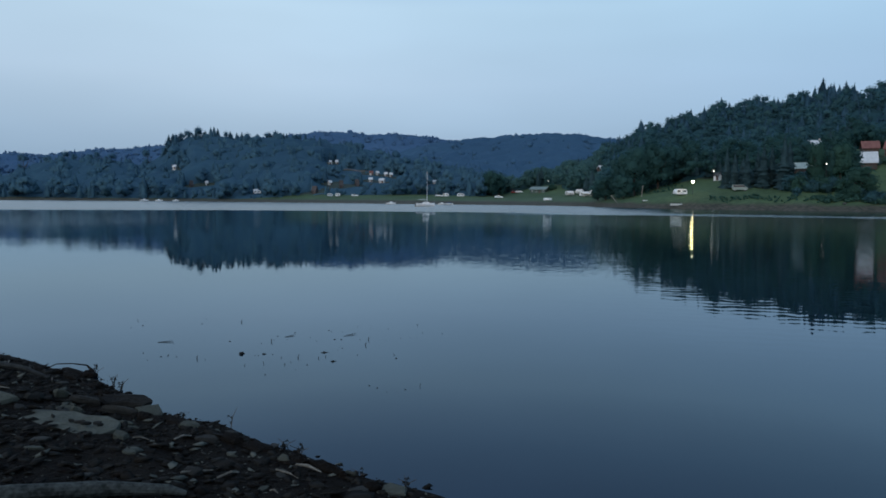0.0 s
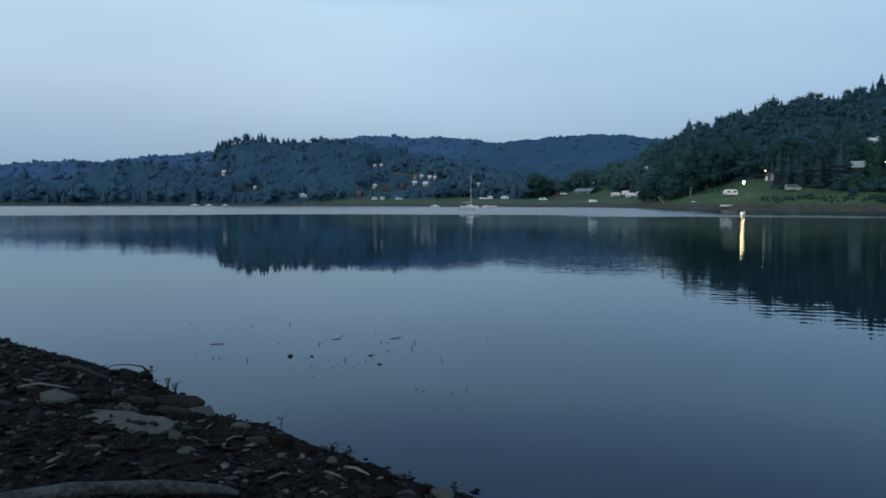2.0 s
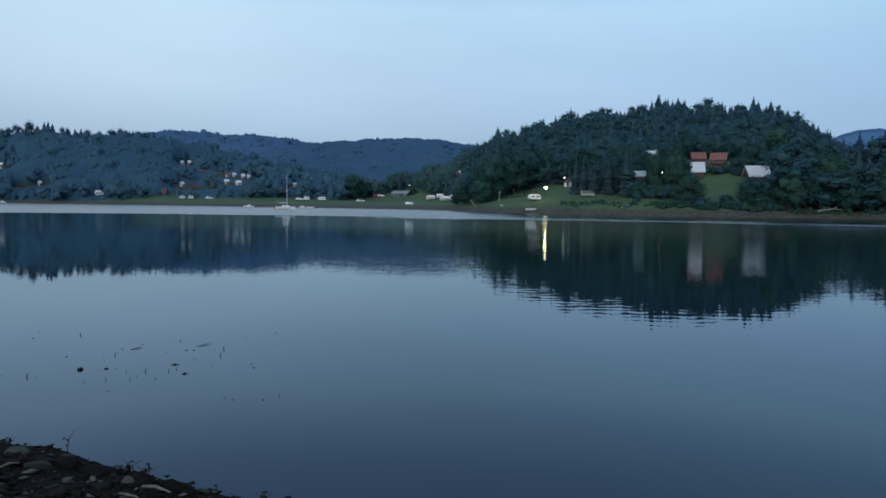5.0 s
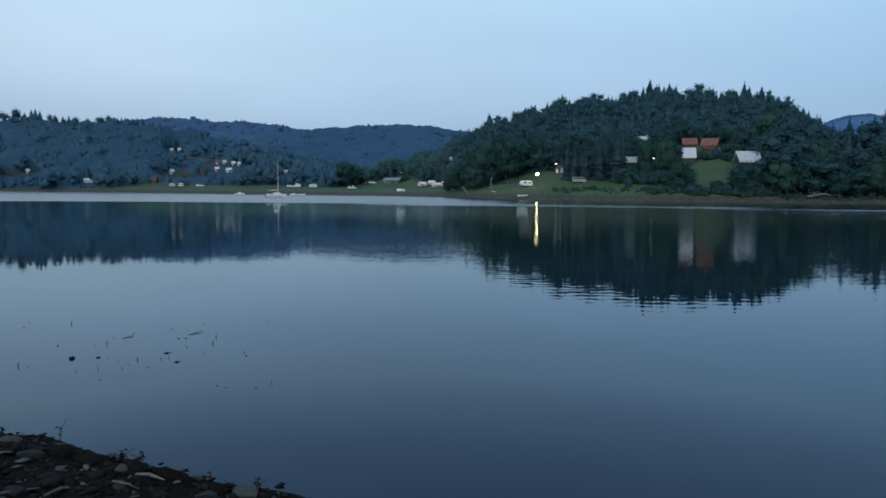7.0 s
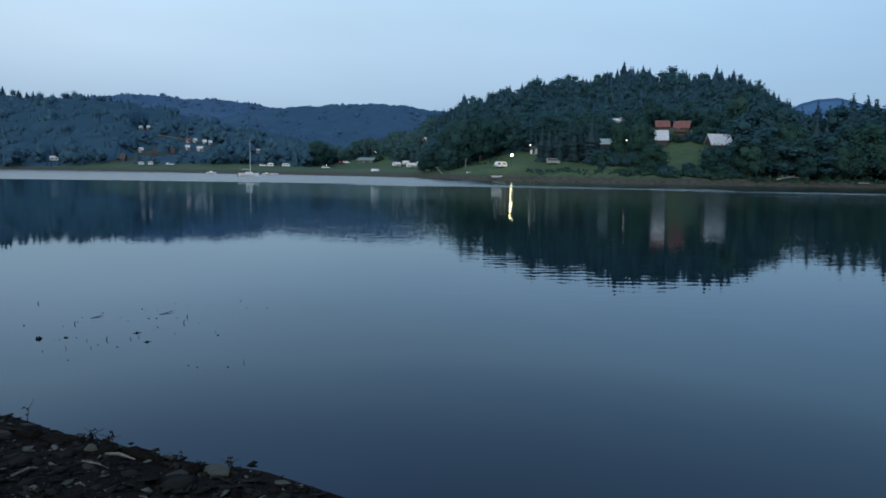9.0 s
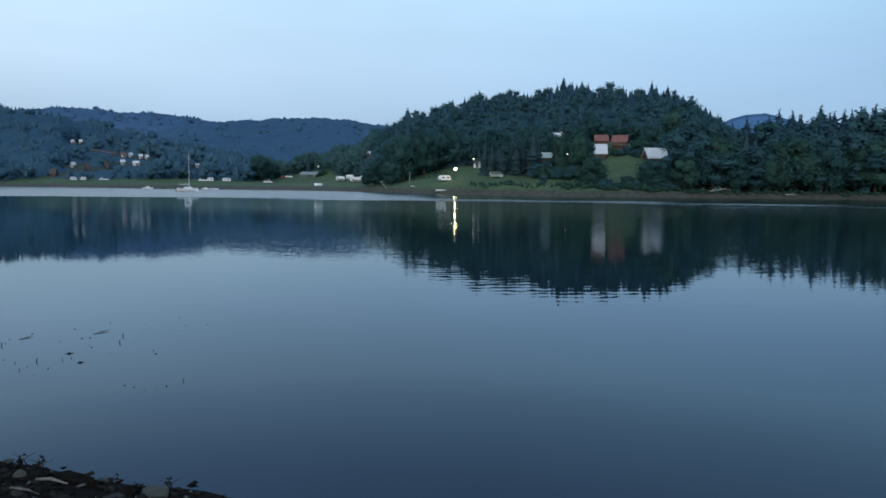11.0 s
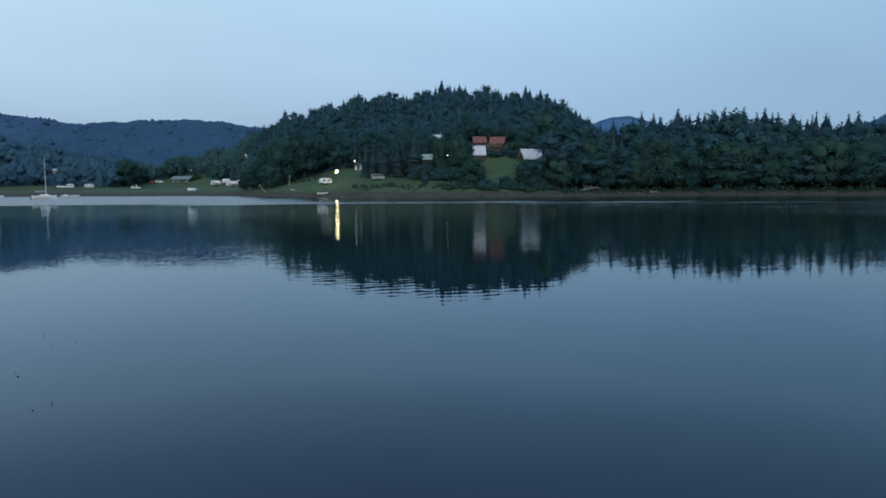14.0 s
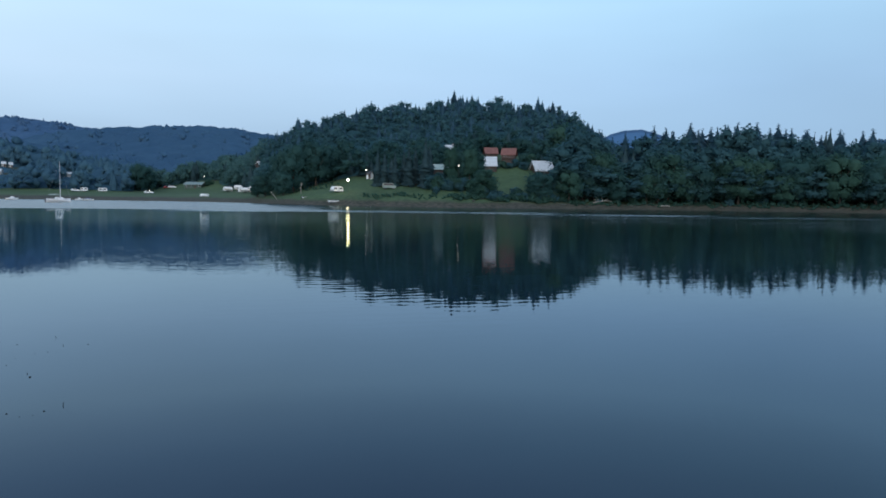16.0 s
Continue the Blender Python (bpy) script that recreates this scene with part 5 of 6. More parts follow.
# ---------------------------------------------------------------- lamps
def street_lamp(az, D, top, mat, label, r=0.36):
    x, y, z = spot(az, D)
    h = top - z
    ob = thing("street_lamp", pose(x, y, z, 0, 0, -az), label, "street lamp", "camp lamps")
    part("pole", tube([(0, .35, -.3), (0, .35, h * .6), (0, .35, h + .15)], [.06, .045, .035], 8), DARK_TRIM, ob)
    part("arm", tube([(0, .35, h + .1), (0, .2, h + .42), (0, -.05, h + .45)], .03, 6), STEEL, ob)
    head = part("lantern", ball(r, 12, 7, c=(0, 0, h)), mat, ob, "glowing lamp globe")
    part("cap", loft([[(1.05 * r * math.cos(6.2832 * k / 12), 1.05 * r * math.sin(6.2832 * k / 12), h + r * .55) for k in range(12)], [(.4 * r * math.cos(6.2832 * k / 12), .4 * r * math.sin(6.2832 * k / 12), h + r * 1.15) for k in range(12)]]), DARK_TRIM, head)
    return ob


street_lamp(19.78, 216, brow(1.53, 216), LAMP_WARM, "bright warm street lamp on the bank by the caravan", 0.38)
street_lamp(21.26, 238, brow(2.35, 238), LAMP_COOL, "white street lamp beside the small hut", 0.22)
street_lamp(8.60, 386, brow(1.57, 386), LAMP_COOL, "white street lamp behind the camp cabin", 0.18)
street_lamp(28.86, 214, brow(2.79, 214), LAMP_COOL, "white street lamp between garden trees", 0.16)
street_lamp(4.66, 355, brow(0.40, 355), LAMP_COOL, "low white lamp on the lakeside meadow", 0.13)


# ---------------------------------------------------------------- other shore: small things
x, y, z = spot(40.5, 207)
snag = thing("fallen_tree", pose(x, y, z + .3, 0, 0, -41), "bleached fallen tree on the muddy bank", "dead tree")
part("trunk", tube([(-4, 0, .1), (-1, .2, .5), (1.5, 0, .9), (4.2, .3, .7)], [.22, .18, .13, .05], 8), DEAD_WOOD, snag)
for p, q in (((-1, .2, .5), (-2.6, .3, 2.1)), ((.5, 0, .75), (-.4, -.2, 1.9)), ((1.5, 0, .9), (2.6, .2, 1.6)), ((-2, 0, .4), (-3.4, .5, 1.6))):
    part("branch", tube([p, ((p[0] + q[0]) / 2 + .1, p[1], (p[2] + q[2]) / 2), q], [.09, .06, .02], 6), DEAD_WOOD, snag)
snag.scale = (.7, .7, .9)
x, y, z = spot(45.1, 218)
pile = thing("driftwood_heap", pose(x, y, z, 0, 0, -45), "heap of pale driftwood washed up on the bank", "driftwood")
for k, (px, py, a, l, r) in enumerate(((-1.6, 0, 12, 3.4, .16), (-.2, .3, -20, 2.8, .14), (.6, -.2, 8, 3.6, .17), (1.5, .2, -32, 2.4, .12), (-.9, -.3, 40, 2.0, .11), (.2, .1, 70, 1.6, .10))):
    c, d = math.cos(radians(a)) * l / 2, math.sin(radians(a)) * l / 2
    part("branch", tube([(px - c, py - d * .5, .12), (px, py, .2 + .06 * k), (px + c, py + d * .5, .16 + .1 * abs(d))], [r, r * .9, r * .4], 7), DEAD_WOOD, pile)
x, y, z = spot(16.0, 236)
bare = thing("dead_tree", pose(x, y, z), "pale bare tree trunk below the dark crowns", "dead tree")
part("trunk", tube([(0, 0, -.3), (.05, 0, 1.8), (.15, 0, 3.6)], [.16, .12, .08], 8), DEAD_WOOD, bare)
part("branch", tube([(.08, 0, 2.3), (.4, 0, 3.0), (.5, .1, 3.6)], [.06, .04, .02], 6), DEAD_WOOD, bare)
EARTH = material("bare_earth", (0.12, 0.10, 0.094), (0.18, 0.155, 0.145), 0.9, 0.4, 4, 0.4, 0.03)
track = [[], []]
for k in range(25):   # a cutting of bare earth on the village slope
    a = -8.1 + 1.9 * k / 24
    for row, (dd, up) in zip(track, ((507, .25), (511, .35))):
        px, py, pz = spot(a, dd + 3 * math.sin(k * .3))
        row.append((px, py, pz + up))
dirt = new("road", poly_mesh("road", (track[0] + track[1], [(k, k + 1, 26 + k, 25 + k) for k in range(24)]), EARTH))
tagged(dirt, "bare earth track cut across the village slope", "road", kind="structure")
x, y, z = spot(14.1, 238)
post = thing("leaning_post", pose(x, y, z, 0, -38, -14), "pale leaning wooden post on the bank", "post")
part("shaft", tube([(0, 0, -.3), (0, 0, 1.5), (0.05, 0, 3.2)], [.13, .12, .1], 8), DEAD_WOOD, post)
x, y, z = spot(16.15, 221)
heap = thing("boulder", pose(x, y, z), "pale boulder on the bare mud bank", "rock")


def stone_geo(rng, flat=0.5):
    """A split, angular stone: an uneven outline, chipped edges and a slanting flat top."""
    n = rng.choice((6, 7, 8))
    turn = [6.2832 * (k + rng.uniform(-.3, .3)) / n for k in range(n)]
    rad = [rng.uniform(.68, 1.12) for _ in range(n)]
    sx, sy = rng.uniform(-.25, .25), rng.uniform(-.25, .25)
    rings = []
    for z, k in ((-.5, .8), (.05, 1.0), (.38, .93), (.55, .72)):
        rings.append([(k * r * math.cos(t) + rng.uniform(-.05, .05), k * r * math.sin(t) * .8 + rng.uniform(-.05, .05),
                       flat * (z + (sx * math.cos(t) + sy * math.sin(t)) * (1 if z > 0 else 0) + rng.uniform(-.06, .06))) for t, r in zip(turn, rad)])
    V, F = loft(rings, False)
    V.append((rng.uniform(-.1, .1), rng.uniform(-.1, .1), flat * rng.uniform(.55, .7)))
    c = len(V) - 1
    F += [(3 * n + k, 3 * n + (k + 1) % n, c) for k in range(n)]
    return V, F


g = random.Random(21)
q = stone_geo(g, .8)
part("rock", ([(px * .5, py * .5, pz * .6 + .1) for px, py, pz in q[0]], q[1]), STONE_PALE, heap)
rubble = [stone_geo(g, .7) for _ in range(3)]
for k in range(26):   # pale stones along the drawdown strip
    az = g.choice((g.uniform(42, 52), g.uniform(30, 58)))
    D = float(look_up(FAR_SHORE, az)) + g.uniform(1, 8)
    x, y, z = spot(az, D)
    s = g.uniform(.25, .8)
    ob = new("boulder", poly_mesh("boulder", rubble[k % 3], STONE_PALE))
    ob.matrix_basis = pose(x, y, z, 0, 0, g.uniform(0, 360)) @ Matrix.Diagonal((s * 1.5, s, s, 1))
    tagged(ob, "pale boulder on the bare mud bank", "rock", "bank boulders")

# ---------------------------------------------------------------- near shore
def lie(x, y):
    """The slope's tilt at a place on the near bank."""
    e = 0.1
    nx, ny = (ground_z(x - e, y) - ground_z(x + e, y)) / (2 * e), (ground_z(x, y - e) - ground_z(x, y + e)) / (2 * e)
    return Vector((0, 0, 1)).rotation_difference(Vector((nx, ny, 1)).normalized()).to_matrix().to_4x4()


def slab(x, y, sx, sy, sz, turn, tilt, seed, mat, label, sink=0.25):
    g = random.Random(seed)
    V, F = stone_geo(g, 1.0)
    ob = new("rock", poly_mesh("rock", (V, F), mat))
    ob.matrix_basis = Matrix.Translation((x, y, ground_z(x, y) + sz * (.5 - sink))) @ lie(x, y) @ pose(0, 0, 0, tilt, 0, turn) @ Matrix.Diagonal((sx, sy, sz, 1))
    return tagged(ob, label, "rock", "shore rocks")


def flat_rock(outline, x, y, thick, near, far, mat, label):
    """A broken slab that leans against the bank: a ragged outline, a low front lip and chipped top edges."""
    g = random.Random(int(abs(x) * 100))
    rings = []
    ys = [q[1] for q in outline]
    for k, dz in ((.97, -thick), (1.0, -thick * .35), (.985, -.012), (.93, 0.0)):
        ring = []
        for px, py in outline:
            u = (py - min(ys)) / (max(ys) - min(ys))
            ring.append((px * k + g.uniform(-.006, .006), py * k + g.uniform(-.006, .006), near + (far - near) * u + dz + g.uniform(-.005, .005)))
        rings.append(ring)
    V, F = loft(rings, False)
    n = len(outline)
    inner = []
    for k in range(n):   # an uneven face
        px, py, pz = rings[-1][k]
        inner.append((px * .5 + g.uniform(-.02, .02), py * .5 + g.uniform(-.02, .02), (near + far) / 2 + (pz - (near + far) / 2) * .5 + g.uniform(-.008, .016)))
    V = list(V) + inner + [(0, 0, (near + far) / 2 + .006)]
    F = list(F) + [(3 * n + k, 3 * n + (k + 1) % n, 4 * n + (k + 1) % n, 4 * n + k) for k in range(n)] + [(4 * n + k, 4 * n + (k + 1) % n, 5 * n) for k in range(n)]
    ob = new("rock", poly_mesh("rock", (V, F), mat))
    ob.matrix_basis = pose(x, y, ground_z(x, y))
    return tagged(ob, label, "rock", "shore rocks")


flat_rock([(-.50, .05), (-.36, -.20), (-.14, -.17), (.06, -.25), (.22, -.36), (.30, -.31), (.42, -.16), (.40, -.03), (.25, .08), (.06, .10), (-.10, .19), (-.32, .20)], -3.08, 5.7, .08, .03, .07, STONE_PALE, "large pale flat rock slab leaning on the dark shore")
for dx, dy, w in ((.10, -.13, .045), (.18, -.17, .05), (.24, -.12, .04), (.02, -.1, .03), (.30, -.18, .03), (-.2, .02, .035)):
    slab(-3.08 + dx, 5.7 + dy, w, w * .5, .025, 200 * dx, 4, int(900 * dx) + 400, STONE, "dark stone chip lying on the pale slab", -1.9)
SHORE_ROCKS = (   # place, half sizes, turn, tilt, and whether it is pale
    (-4.01, 6.06, .20, .12, .10, 20, 14, 1, "pale wedge of rock on the dark shore"), (-3.76, 6.71, .10, .07, .09, 30, 16, 1, "pale broken rock near the waterline"),
    (-3.48, 6.60, .17, .10, .09, -10, 10, 0, "grey rock between paler shore rocks"), (-2.80, 6.50, .15, .13, .05, 20, 40, 1, "pale pointed plate of rock at the waterline"),
    (-3.03, 6.42, .17, .09, .08, 6, 8, 0, "grey rounded rock under a flat slab"), (-2.82, 6.06, .09, .05, .025, -6, 6, 1, "pale thin stone on dark gravel"),
    (-2.69, 5.90, .07, .035, .02, 10, 6, 1, "pale thin stone on dark gravel"), (-2.54, 5.34, .085, .07, .065, -30, 8, 1, "pale oval stone beside the flat slab"),
    (-3.40, 6.20, .13, .06, .05, 8, 10, 1, "pale flat stone behind the large slab"), (-3.29, 6.08, .045, .045, .10, 40, 12, 1, "pale upright stone behind the large slab"),
    (-2.92, 4.84, .08, .05, .028, 14, 6, 1, "pale flat stone on dark silt"), (-2.28, 4.94, .066, .05, .028, -20, 6, 1, "pale flat stone on dark silt"),
    (-2.54, 4.61, .05, .03, .02, 0, 5, 1, "small pale stone on dark silt"), (-3.63, 4.91, .07, .04, .025, 25, 6, 1, "pale flat stone on dark silt"),
    (-3.81, 5.68, .06, .035, .04, -12, 8, 1, "small pale stone on the dark shore"), (-2.25, 6.03, .10, .07, .06, 10, 8, 1, "pale round stone near the waterline"),
    (-1.23, 5.27, .072, .055, .055, -35, 14, 1, "pale oval stone on dark gravel"), (-.69, 5.12, .08, .035, .03, -42, 5, 1, "pale long stone at the water's edge"),
    (-.32, 4.74, .16, .09, .045, -40, 8, 1, "pale flat stone at the water's edge"), (-1.19, 5.02, .05, .03, .02, 12, 5, 1, "small pale stone on dark gravel"),
    (-1.65, 5.32, .045, .025, .018, 6, 5, 1, "small pale stone on dark gravel"), (-1.95, 5.62, .11, .07, .05, 20, 8, 0, "grey stone half sunk in gravel"),
    (-3.85, 6.42, .12, .09, .08, 50, 8, 0, "grey stone between shore rocks"), (-1.75, 4.72, .09, .06, .05, -14, 8, 0, "grey stone half sunk in gravel"))
for k, (x, y, sx, sy, sz, turn, tilt, pale, label) in enumerate(SHORE_ROCKS):
    slab(x, y, sx, sy, sz, turn, tilt, 60 + k, STONE_PALE if pale else STONE, label)
flat_rock([(-.27, .0), (-.16, -.09), (.04, -.07), (.2, -.1), (.27, -.02), (.16, .07), (-.08, .09), (-.2, .07)], -3.12, 6.72, .055, .055, .10, STONE, "thin dark slab lying level at the waterline")


def clod(x, y, sx, sy, sz, seed):
    """A lump of black turf and roots that hangs over the waterline."""
    g = random.Random(seed)
    rings = []
    n = 11
    rad = [g.uniform(.65, 1.15) for _ in range(n)]
    for zz, k in ((-.6, .75), (-.1, 1.0), (.25, .95), (.5, .7), (.62, .3)):
        rings.append([(sx * k * r * math.cos(6.2832 * j / n) * g.uniform(.88, 1.1), sy * k * r * math.sin(6.2832 * j / n) * g.uniform(.88, 1.1), sz * (zz + g.uniform(-.12, .12))) for j, r in enumerate(rad)])
    ob = new("clod", poly_mesh("clod", loft(rings), SILT))
    ob.matrix_basis = pose(x, y, max(ground_z(x, y), 0) + sz * .3, 0, 0, -45)
    return tagged(ob, "black clod of earth and roots at the waterline", "earth clod", "shore clods")


clod(-4.36, 8.06, .34, .10, .05, 1)
clod(-4.14, 8.0, .12, .1, .06, 2)
for k in range(22):
    x = -5.9 + 5.6 * (k + g.uniform(-.4, .4)) / 22
    y = float(look_up(NEAR_SHORE, x)) - x - g.uniform(.14, .36)
    clod(x, y, g.uniform(.08, .26), g.uniform(.05, .11), g.uniform(.03, .06), 50 + k)


def wood_stick(points, radii, mat, label, name="driftwood_branch", n=8):
    ob = new(name, poly_mesh(name, tube([(x, y, max(ground_z(x, y), 0) + z) for x, y, z in points], radii, n), mat))
    return tagged(ob, label, "driftwood", "driftwood")


wood_stick([(-3.3, 3.08, .05), (-2.8, 3.45, .06), (-2.4, 3.74, .07), (-2.0, 4.02, .07), (-1.7, 4.18, .05), (-1.6, 4.22, .03)], [.032, .042, .047, .045, .032, .016], LOG_WOOD, "thick damp grey driftwood log lying on the shore", "driftwood_log", 12)
wood_stick([(-5.2, 8.0, .04), (-4.7, 7.65, .09), (-4.2, 7.28, .06)], [.035, .03, .018], WET_WOOD, "weathered grey branch near the waterline")
wood_stick([(-4.75, 8.12, .0), (-4.6, 8.14, .09), (-4.42, 8.16, .105), (-4.25, 8.16, .085), (-4.16, 8.12, .02)], [.006, .006, .007, .009, .022], SILT, "thin arched root at the water's edge")
wood_stick([(-1.1, 5.12, .03), (-1.0, 5.05, .05), (-.88, 4.95, .04)], [.009, .012, .005], DRIFT, "bleached broken stick on gravel")
wood_stick([(-1.22, 4.98, .03), (-1.1, 4.9, .03), (-1.02, 4.8, .03)], [.007, .008, .004], DRIFT, "bleached broken stick on gravel")
wood_stick([(-1.55, 4.66, .02), (-1.47, 4.72, .05), (-1.44, 4.80, .03)], [.008, .009, .005], DRIFT, "thin bleached twig on gravel")
wood_stick([(-1.8, 4.66, .02), (-1.7, 4.74, .03), (-1.62, 4.8, .03)], [.008, .008, .004], DRIFT, "thin bleached twig on gravel")
wood_stick([(-4.6, 6.4, .02), (-4.35, 6.35, .09), (-4.1, 6.45, .05)], [.012, .013, .006], DRIFT, "thin bleached twig on the shore")
for k in range(16):
    x = g.uniform(-5.5, 0)
    y = float(look_up(NEAR_SHORE, x)) - x - g.uniform(.3, 3.0)
    a, l = g.uniform(0, 6.28), g.uniform(.06, .22)
    wood_stick([(x, y, .02), (x + l * math.cos(a) * .5, y + l * math.sin(a) * .5, .035), (x + l * math.cos(a), y + l * math.sin(a), .02)], [.007, .008, .004], DRIFT if k % 2 else BARK, "small broken twig on shore gravel", "twig", 5)


def sprig(x, y, h, seed, leaves=10, label="dark dead weed standing at the waterline", spread=.12, stems=3):
    """A small dead plant: a few stems with narrow leaves."""
    g = random.Random(seed)
    z = max(ground_z(x, y), -.02)
    ob = thing("shore_weed", pose(x, y, z), label, "plant", "shore weeds")
    for k in range(stems):
        a = g.uniform(0, 6.28)
        tip = (spread * math.cos(a) * g.uniform(.3, 1), spread * math.sin(a) * g.uniform(.3, 1), h * g.uniform(.6, 1))
        part("stem", tube([(0, 0, -.02), (tip[0] * .3, tip[1] * .3, tip[2] * .55), tip], [.006, .004, .002], 4), BARK, ob)
    for k in range(leaves):
        a, zz, l = g.uniform(0, 6.28), h * g.uniform(.15, .75), g.uniform(.02, .045)
        c, s = math.cos(a), math.sin(a)
        b = 0.0
        part("leaf", ([(b * c, b * s, zz), (b * c + l * .5 * c - .012 * s, b * s + l * .5 * s + .012 * c, zz + .02), (b * c + l * c, b * s + l * s, zz - .01), (b * c + l * .5 * c + .012 * s, b * s + l * .5 * s - .012 * c, zz + .015), (b * c + l * .5 * c, b * s + l * .5 * s, zz + .005)],
                      [(0, 1, 4), (1, 2, 4), (2, 3, 4), (3, 0, 4)]), WET_WOOD, ob)
    return ob


sprig(-1.93, 6.2, .24, 1, 3, "single thin dead stem at the waterline", .08, 1)
sprig(-4.12, 8.1, .16, 2, 14)
sprig(-3.62, 7.5, .15, 3, 10)
sprig(-3.5, 7.42, .13, 4, 8)
sprig(-1.16, 5.55, .10, 5, 12)
sprig(-1.32, 5.72, .07, 6, 8)
sprig(-.25, 4.92, .08, 7, 8)
sprig(-2.45, 6.4, .08, 8, 12)
sprig(-5.6, 8.75, .07, 9, 8)
sprig(-.62, 5.12, .06, 10, 6)

# weed and sticks that break the surface of the shallows
FLOATS = [-5.0, 11.0, -4.9, 11.2, -4.0, 11.4, -3.4, 11.6, -3.7, 9.0, -3.5, 9.0, -3.8, 8.8, -2.5, 9.1, -2.1, 8.1, -3.1, 10.0, -2.5, 10.4, -2.3, 10.7, -1.8, 10.9, -1.6, 10.2,
          -1.5, 10.2, -1.4, 9.6, -1.6, 8.9, -1.7, 8.6, -0.6, 9.0, -0.4, 7.5, 0.0, 10.7, -0.6, 7.4]
STEMS = [-3.2, 8.9, -2.5, 10.0, -1.1, 10.2, -1.1, 9.8, -1.9, 9.0, -3.4, 11.6]
DARK_WEED = material("wet_weed", (0.004, 0.005, 0.005), (0.014, 0.016, 0.014), 0.8, 8, 60, 0.4, 0.01)


def float_clump(x, y, r, seed):
    g = random.Random(seed)
    geos = []
    for k in range(4):
        a, l = g.uniform(0, 3.14), r * g.uniform(.7, 1.6)
        cx, cy = x + g.uniform(-.6, .6) * r, y + g.uniform(-.6, .6) * r
        geos.append(tube([(cx - l * math.cos(a), cy - l * math.sin(a) * .6, -.01), (cx, cy, r * g.uniform(.15, .5)), (cx + l * math.cos(a), cy + l * math.sin(a) * .6, -.01)], [r * .12, r * .3, r * .1], 5))
    ob = new("floating_weed", poly_mesh("floating_weed", join(*geos), DARK_WEED))
    return tagged(ob, "dark clump of weed breaking the calm water", "water weed", "floating weeds")


for k, (x, y) in enumerate(zip(FLOATS[0::2], FLOATS[1::2])):
    float_clump(x, y, g.uniform(.007, .016), 100 + k)
float_clump(-2.7, 9.2, .045, 99)
float_clump(-2.4, 9.2, .026, 98)
float_clump(-1.6, 9.3, .028, 97)
float_clump(-1.4, 8.8, .028, 96)
for k, (x, y) in enumerate(zip(STEMS[0::2], STEMS[1::2])):
    ob = new("weed_stem", poly_mesh("weed_stem", join(tube([(x, y, -.1), (x + .005, y, .02), (x + g.uniform(-.008, .008), y, g.uniform(.025, .04))], [.005, .006, .002], 5), tube([(x, y, .02), (x + .02, y, .045)], [.004, .002], 4)), DARK_WEED))
    tagged(ob, "thin dark weed stem rising from the water", "water weed", "floating weeds")
for cx, cy, sx, sy, n in ((-1.5, 10.2, .45, .5, 16), (-.8, 10.5, .35, .5, 9), (-1.9, 9.0, .5, .3, 9), (-3.3, 9.2, .5, .5, 7), (-.6, 7.5, .3, .2, 4), (-4.4, 11.2, .5, .4, 4)):
    for k in range(n):   # scraps and shoots between the larger clumps
        x, y = g.gauss(cx, sx), g.gauss(cy, sy)
        if g.random() < .75:
            float_clump(x, y, g.uniform(.005, .012), 200 + k)
        else:
            lean, top = g.uniform(-.02, .02), g.uniform(.012, .035)
            ob = new("weed_stem", poly_mesh("weed_stem", tube([(x, y, -.1), (x + lean * .3, y, top * .5), (x + lean, y, top)], [.003, .0035, .0015], 5), DARK_WEED))
            tagged(ob, "thin dark weed stem rising from the water", "water weed", "floating weeds")
for p in ([(-4.12, 9.9, .002), (-4.02, 9.92, .008), (-3.92, 9.94, .012), (-3.9, 9.95, .035)], [(-2.38, 10.35, .002), (-2.3, 10.42, .008), (-2.25, 10.5, .012)], [(-1.5, 10.45, .002), (-1.4, 10.55, .01), (-1.32, 10.65, .016)], [(-1.44, 8.79, .001), (-1.4, 8.8, .006), (-1.36, 8.81, .001)], [(-1.65, 9.3, .001), (-1.6, 9.31, .006), (-1.55, 9.32, .001)]):
    ob = new("floating_stick", poly_mesh("floating_stick", tube(p, [.003, .0055] + [.004] * (len(p) - 3) + [.002], 6), DARK_WEED))
    tagged(ob, "dark stick lying half sunk in the shallows", "driftwood", "driftwood")


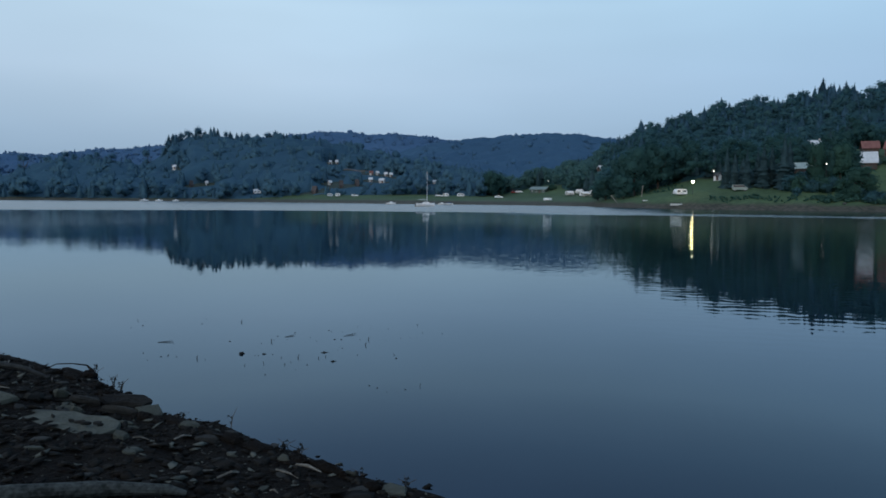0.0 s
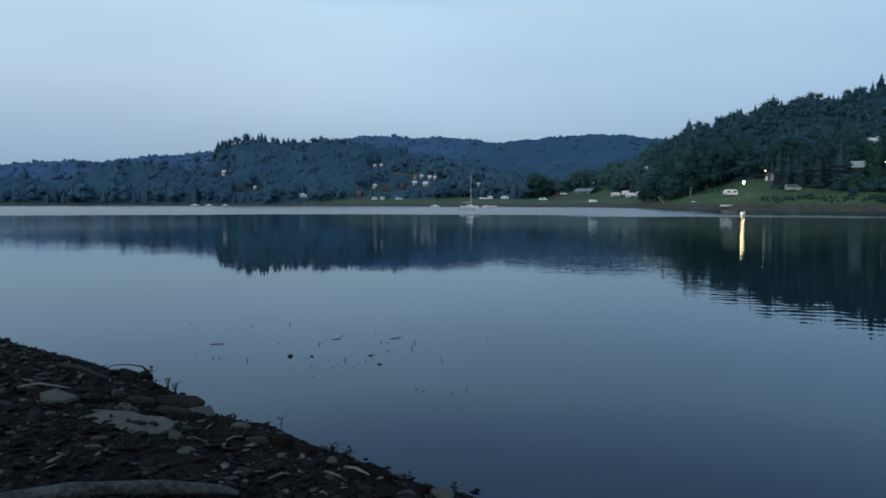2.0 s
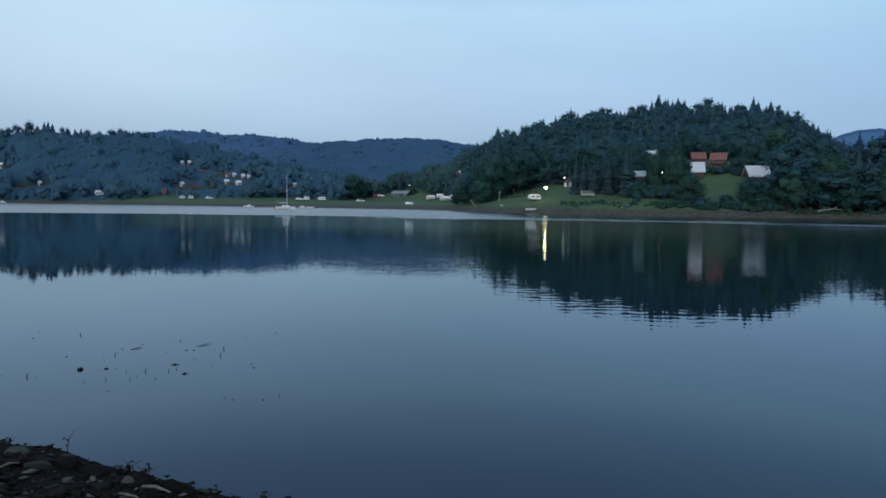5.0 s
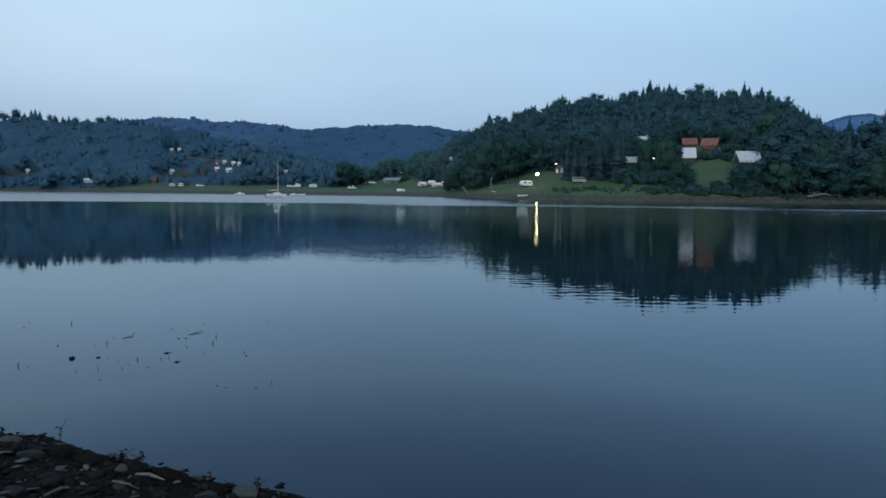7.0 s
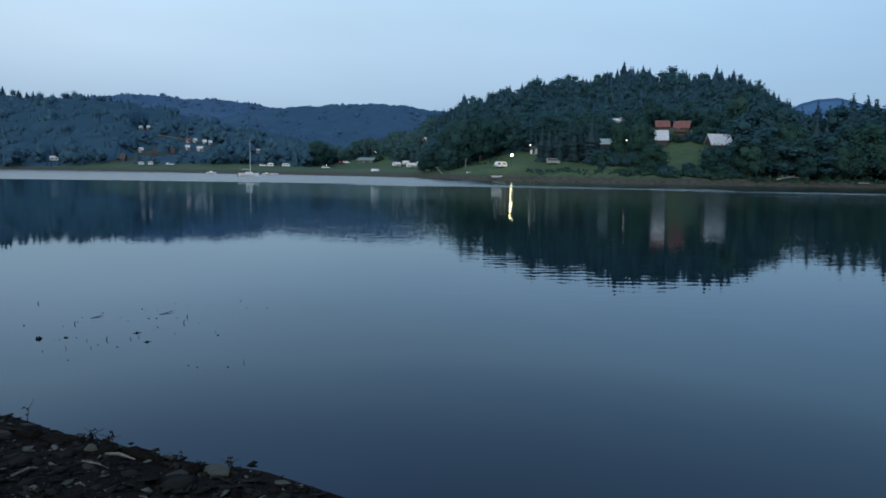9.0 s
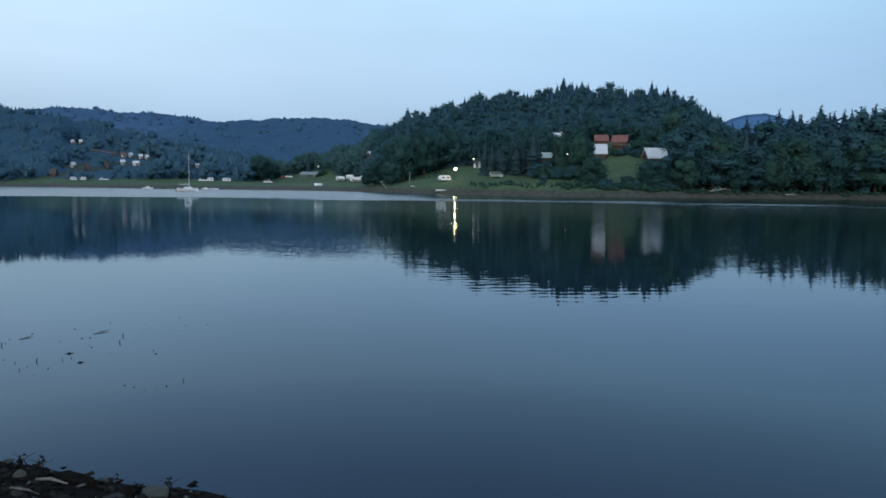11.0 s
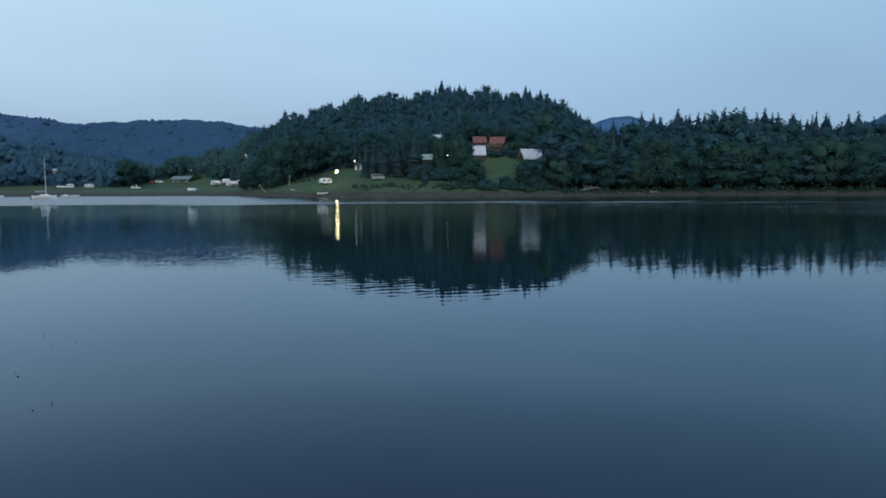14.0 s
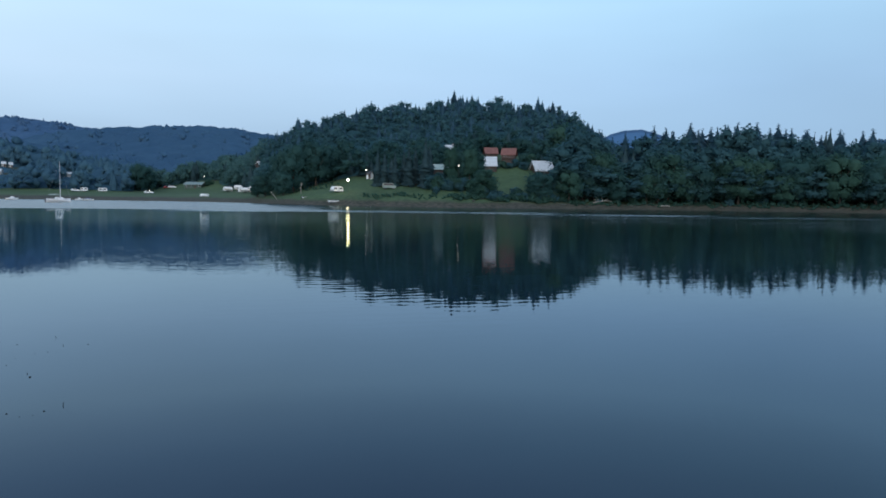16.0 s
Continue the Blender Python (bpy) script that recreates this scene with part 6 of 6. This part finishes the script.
# gravel and stones of the near bank
def gravel(name, count, lo, hi, seed, mats, pale, label, reach=4.2, x0=-11.0, x1=3.2):
    rs = np.random.RandomState(seed)
    base = np.array([(1, 0, 0), (.3, .9, .05), (-.9, .4, 0), (-.6, -.8, .05), (.5, -.8, 0), (.1, 0, .55), (0, .1, -.5), (.55, .35, .42), (-.4, -.3, .45)])
    tri = np.array([(0, 1, 7), (1, 5, 7), (0, 7, 5), (1, 2, 5), (2, 8, 5), (2, 3, 8), (3, 4, 8), (4, 5, 8), (4, 0, 5), (1, 0, 6), (2, 1, 6), (3, 2, 6), (4, 3, 6), (0, 4, 6)])
    x = rs.uniform(x0, x1, count)
    s = rs.uniform(-.012, 1, count) ** 1.0 * reach
    y = np.interp(x, *NEAR_SHORE) - x - s * 1.414
    z = height(x, y)
    size = lo + (hi - lo) * rs.uniform(0, 1, count) ** 3
    a = rs.uniform(0, 6.28, count)
    el = rs.uniform(.5, 1.0, count)
    th = rs.uniform(.12, .5, count)
    tx, ty = np.clip(rs.normal(0, .26, count), -.45, .45), np.clip(rs.normal(0, .26, count), -.45, .45)
    size = size * np.clip(.7 + s * 1.2, .7, 1)
    P = base[None] + rs.uniform(-.22, .22, (count, 9, 3))
    px, py, pz = P[..., 0] * size[:, None], P[..., 1] * (size * el)[:, None], P[..., 2] * (size * th)[:, None]
    pz = pz + px * tx[:, None] + py * ty[:, None]
    c, d = np.cos(a)[:, None], np.sin(a)[:, None]
    V = np.stack([px * c - py * d + x[:, None], px * d + py * c + y[:, None], pz + (z + size * .18)[:, None]], -1).reshape(-1, 3)
    F = (tri[None] + (np.arange(count) * 9)[:, None, None]).reshape(-1, 3)
    slots = np.repeat((rs.uniform(0, 1, count) < pale).astype(int), len(tri))
    ob = new(name, arrays_mesh(name, V, F, mats, slots))
    return tagged(ob, label, "gravel", kind="stuff")


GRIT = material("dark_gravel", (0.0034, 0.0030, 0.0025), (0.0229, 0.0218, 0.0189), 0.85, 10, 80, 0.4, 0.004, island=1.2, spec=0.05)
GRIT_PALE = material("pale_gravel", (0.036, 0.040, 0.034), (0.115, 0.122, 0.104), 0.8, 10, 80, 0.4, 0.004, island=0.6, spec=0.05)
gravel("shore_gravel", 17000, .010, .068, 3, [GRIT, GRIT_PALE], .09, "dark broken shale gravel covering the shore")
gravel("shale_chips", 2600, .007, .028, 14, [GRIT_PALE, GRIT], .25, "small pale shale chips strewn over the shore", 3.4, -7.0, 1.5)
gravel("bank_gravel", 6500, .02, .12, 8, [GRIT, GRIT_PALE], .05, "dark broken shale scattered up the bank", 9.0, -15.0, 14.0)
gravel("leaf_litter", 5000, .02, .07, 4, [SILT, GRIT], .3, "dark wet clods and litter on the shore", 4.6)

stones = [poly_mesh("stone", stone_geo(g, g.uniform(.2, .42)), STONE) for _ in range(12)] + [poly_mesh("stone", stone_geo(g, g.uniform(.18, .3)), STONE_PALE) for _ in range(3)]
for k in range(280):
    x = g.uniform(-6.5, 1.0)
    y = float(look_up(NEAR_SHORE, x)) - x - 1.414 * g.uniform(.0, 1) ** 1.2 * 2.9
    s = g.uniform(.018, .045) + .06 * g.random() ** 5
    ob = new("stone", stones[g.randrange(15)])
    ob.parent = ground
    ob.matrix_basis = Matrix.Translation((x, y, ground_z(x, y) + s * .12)) @ lie(x, y) @ pose(0, 0, 0, g.uniform(-14, 14), g.uniform(-14, 14), g.uniform(0, 360)) @ Matrix.Diagonal((s * g.uniform(1, 1.7), s, s, 1))
